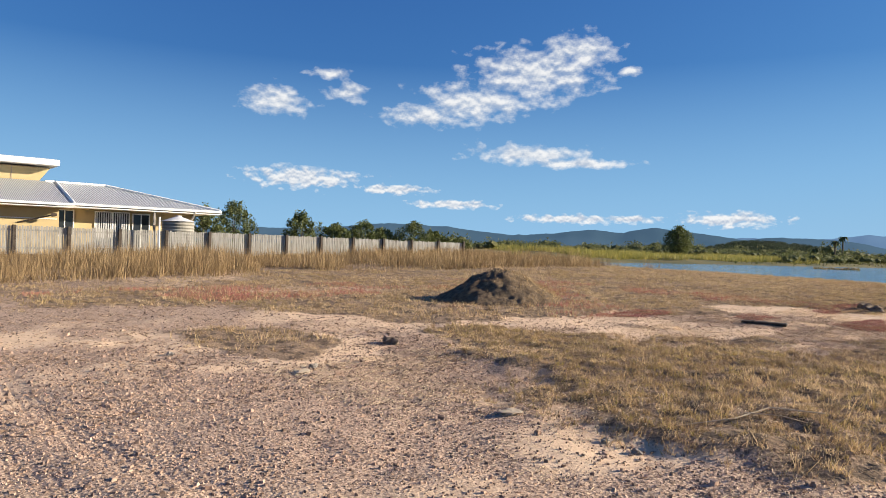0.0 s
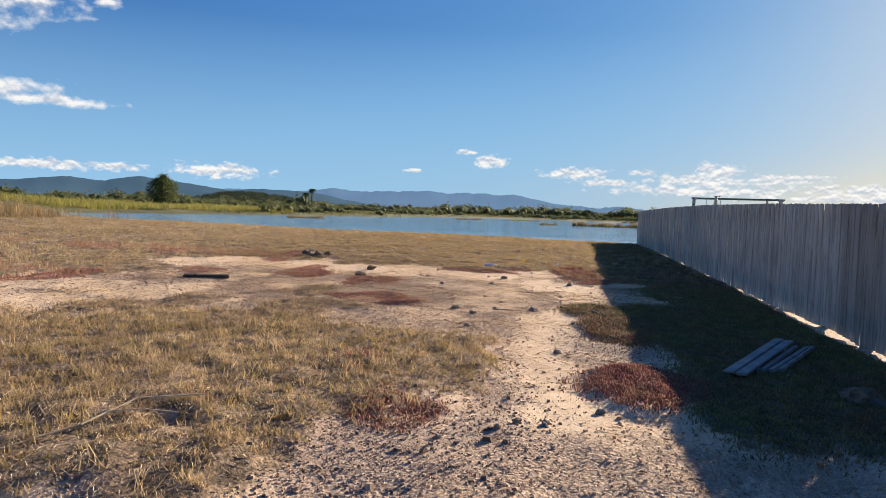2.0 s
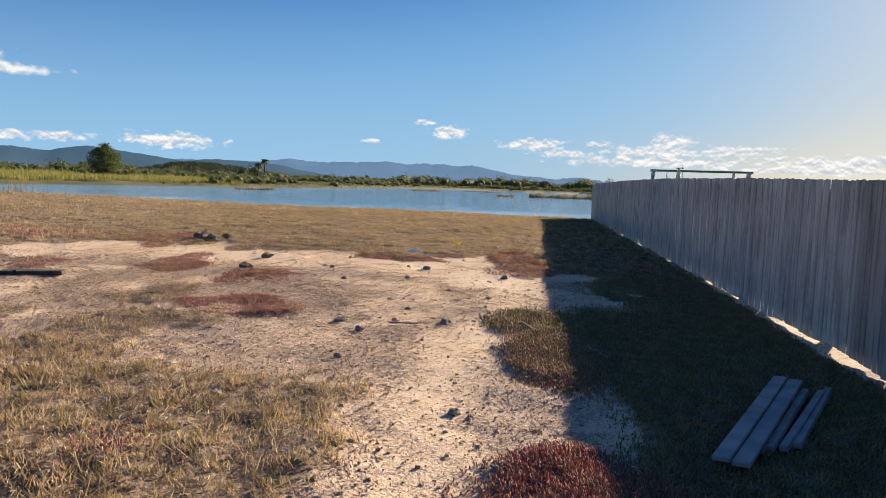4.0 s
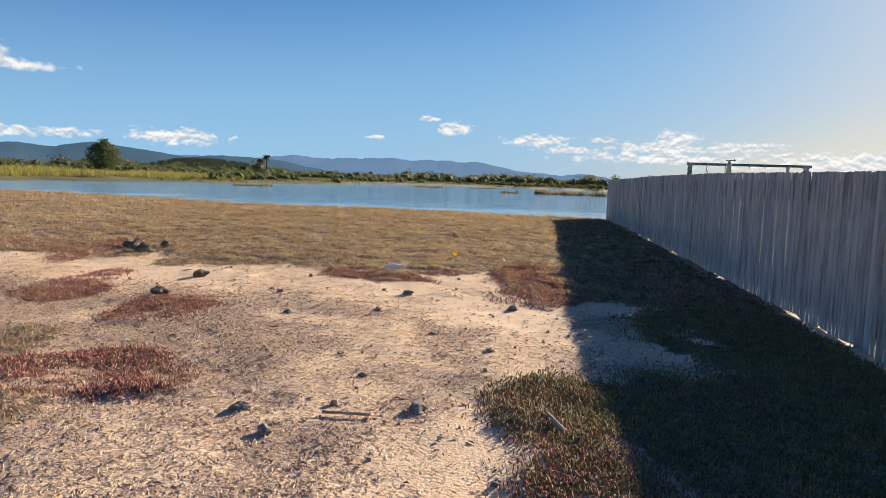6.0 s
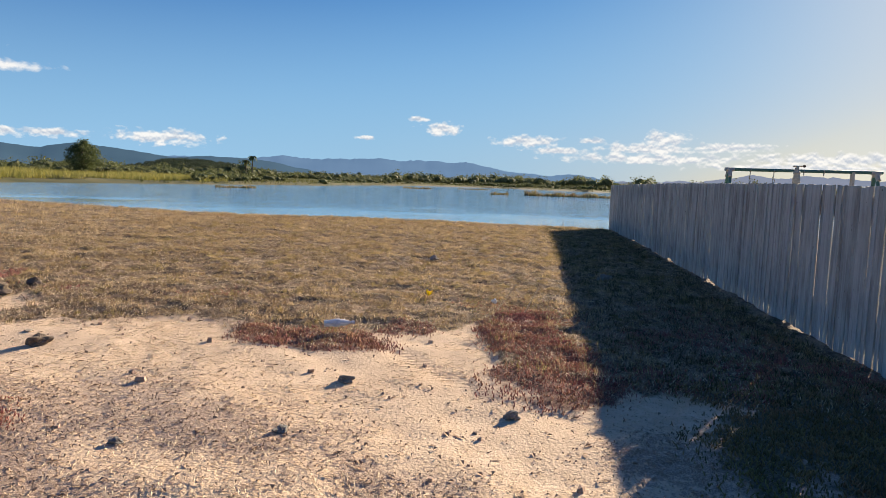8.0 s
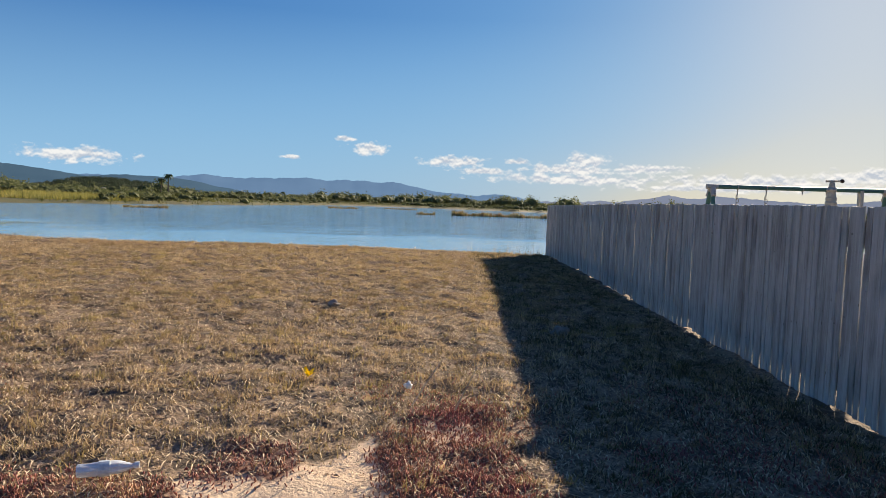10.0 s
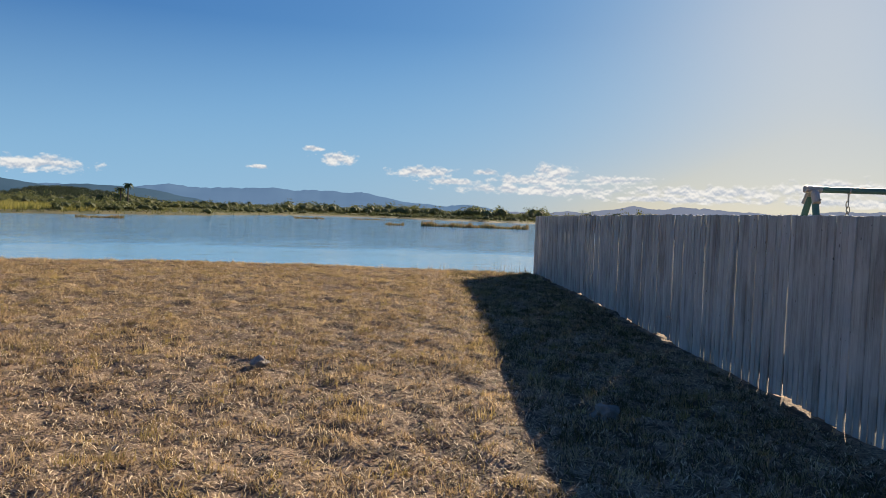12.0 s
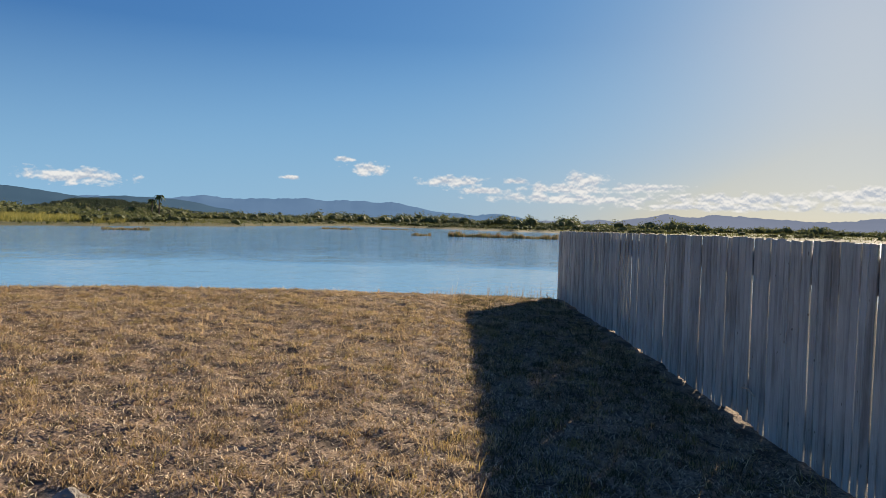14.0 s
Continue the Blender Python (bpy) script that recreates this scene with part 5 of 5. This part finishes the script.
blades(x, y, r.uniform(0.03, 0.10, len(x)), 0.006, 0.6, M["green"], "green_turf", "fresh yellow-green tufts in the dry lawn", "grass", seed=44)


x, y, r = scatter(6.0, 11.0, -1.4, 0.1, 5000, lambda x, y: np.maximum(spot(x, y, 7.1, -0.62, 0.62, 0.42, 0.4), 0.25 * spot(x, y, 9.6, -0.62, 0.7, 0.38, 0.4)), 195)
stems(x, y, r.uniform(0.016, 0.042, len(x)), 0.010, M["fleshy"], "red_succulents", "dense dome of red-brown fleshy stems", 65)
x, y, r = scatter(6.0, 11.0, -1.4, 0.1, 3600, lambda x, y: np.maximum(0.25 * spot(x, y, 7.0, -0.75, 0.6, 0.35, 0.4), spot(x, y, 9.6, -0.62, 0.75, 0.38, 0.4)), 196)
stems(x, y, r.uniform(0.016, 0.042, len(x)), 0.010, M["mat"], "fleshy_mat", "olive and tan fleshy dome beside the shade", 66)


def litter(x0, x1, y0, y1, density, cover, seed, long=(0.03, 0.10), wide=0.003, tone="straw"):
    x, y, r = scatter(x0, x1, y0, y1, density, cover, seed)
    n = len(x)
    a = r.random(n) * np.pi
    l = r.uniform(*long, n) / 2
    z = at("z", x, y)
    dx, dy = np.cos(a) * l, np.sin(a) * l
    px, py = -np.sin(a) * wide / 2, np.cos(a) * wide / 2
    zt = r.uniform(0.004, 0.022, n)
    v = np.stack([np.stack([x - dx, y - dy, at("z", x - dx, y - dy) + 0.003], 1), np.stack([x + px, y + py, z + zt], 1),
                  np.stack([x + dx, y + dy, at("z", x + dx, y + dy) + 0.004], 1), np.stack([x - px, y - py, z + zt - 0.002], 1)], 1).reshape(-1, 3)
    me = big_mesh("straw_litter", v, np.arange(4 * n).reshape(-1, 4), M[tone])
    tagged(new("straw_litter", me), "scattered dry straw bits on the ground", "straw", kind="stuff")


litter(3, 17, -1.5, 7, 1000, lambda x, y: fade(0.40, 0.58, fbm(x, y, 0.8, 3, 96)) * (1 - 0.5 * at("grass", x, y)) * (1 - at("mat", x, y)), 150)
litter(3.5, 16.5, -1.5, 8, 1700, lambda x, y: at("scruff", x, y) ** 1.3 * (1 - at("mat", x, y)), 152, (0.012, 0.04), 0.0075, "husk")
litter(3.5, 16.5, -1.5, 8, 60, lambda x, y: (0.25 + at("scruff", x, y)) * (1 - at("mat", x, y)), 153, (0.03, 0.07), 0.022, "husk")
litter(-0.5, 13, 5.5, 15, 170, lambda x, y: (0.2 + 0.8 * fade(0.4, 0.6, fbm(x, y, 0.9, 4, 97))) * (1 - 0.6 * at("grass", x, y)), 155, (0.03, 0.09), 0.022, "husk")
litter(14, 33, -3, 11, 520, lambda x, y: at("grass", x, y), 151, (0.04, 0.14), 0.007)
litter(14, 30, -3, 9, 260, lambda x, y: at("grass", x, y), 154, (0.02, 0.07), 0.016, "husk")


def gravel(x0, x1, y0, y1, density, cover, size, seed, tone="pebble"):
    """Small uneven stones, six rough faces each."""
    x, y, r = scatter(x0, x1, y0, y1, density, cover, seed)
    n = len(x)
    s = size * np.exp(r.normal(0, 0.45, n))
    c = np.stack([x, y, at("z", x, y) + s * 0.2], 1)
    box8 = np.array([(-1, -1, -1), (1, -1, -1), (1, 1, -1), (-1, 1, -1), (-1, -1, 1), (1, -1, 1), (1, 1, 1), (-1, 1, 1)], float) * 0.62
    a = r.random(n) * 6.28
    ca, sa = np.cos(a)[:, None], np.sin(a)[:, None]
    w = box8[None] * r.uniform(0.55, 1.25, (n, 8, 3))
    w[:, 4:, :2] *= r.uniform(0.45, 0.9, (n, 1, 1))
    v = np.stack([(w[..., 0] * ca - w[..., 1] * sa * 0.75), (w[..., 0] * sa + w[..., 1] * ca * 0.75), w[..., 2] * 0.75], 2) * s[:, None, None]
    v = (v + c[:, None, :]).reshape(-1, 3)
    quad = np.array([(3, 2, 1, 0), (4, 5, 6, 7), (0, 1, 5, 4), (1, 2, 6, 5), (2, 3, 7, 6), (3, 0, 4, 7)])
    f = (np.arange(n)[:, None, None] * 8 + quad[None]).reshape(-1, 4)
    tagged(new("gravel", big_mesh("gravel", v, f, M[tone])), "small reddish-grey gravel stones", "gravel", kind="stuff")


def bare(x, y):
    return (1 - np.maximum(np.maximum(at("grass", x, y), at("mat", x, y)), at("red", x, y)))


gravel(-0.5, 9, -2.5, 11, 280, lambda x, y: bare(x, y) * (0.12 + 0.88 * fade(7, 4.5, x)) * (0.15 + 0.85 * fade(0.38, 0.58, fbm(x, y, 0.7, 4, 61) + 0.12)), 0.0085, 160)
gravel(0, 6.5, 0.5, 8, 620, lambda x, y: bare(x, y) * fade(6.5, 4.8, x) * (0.1 + 0.9 * fade(0.38, 0.58, fbm(x, y, 0.7, 4, 61) + 0.12)), 0.0065, 163)
gravel(8, 17, -2.5, 8, 85, bare, 0.005, 161)
gravel(-0.5, 10, 7, 14.5, 60, bare, 0.012, 165, "dark_pebble")
gravel(-0.5, 17, -2.5, 11, 7, bare, 0.015, 162)
gravel(0, 9, 0, 9, 300, lambda x, y: bare(x, y) * fade(9, 5, x), 0.009, 164, "dark_pebble")

# tall dry grass in front of the far fence
x, y, r = scatter(-14, 62, 19.5, 60, 75, lambda x, y: fade(-0.6, 0.8, y - np.interp(x, [-14, 2, 6, 10, 11, 13, 14, 19, 34, 60], [19.5, 20.8, 22.6, 21.2, 27, 27, 22.6, 22.8, 24.2, 34]) + 2.0 * (fbm(x, y, 0.4, 3, 98) - 0.5)) * np.where((y > 41.6) & (x < 35.6), 0, 1) * fade(1.0, 3.0, inland(x, y)) * (0.25 + 0.75 * fade(0.38, 0.52, fbm(x, y, 0.3, 3, 99))), 170)
blades(x, y, r.uniform(0.4, 1.0, len(x)) * (0.25 + 0.95 * fade(0.3, 0.7, fbm(x, y, 0.3, 4, 99))) * np.interp(x, [-5, 4.5, 6.5], [0.62, 0.62, 0.95]), 0.026, 0.85, M["hay"], "tall_grass", "tall dry golden grass before the fence", "grass", seed=51)
x, y, r = scatter(31.6, 33.6, -3.0, 0.3, 45, lambda x, y: fade(0.3, -2.2, y), 171)
blades(x, y, r.uniform(0.15, 0.5, len(x)), 0.007, 0.6, M["hay"], "shore_grass", "thin dry stalks along the near shore", "grass", seed=52)
x, y, r = scatter(31.5, 34.8, 22, 30, 60, lambda x, y: fade(0.42, 0.56, fbm(x, y, 0.6, 3, 101)) * fade(0.2, 1.0, inland(x, y)), 172)
blades(x, y, r.uniform(0.3, 0.85, len(x)), 0.03, 0.85, M["hay"], "shore_brush", "dry twiggy brush on the near shore", "brush", seed=53)
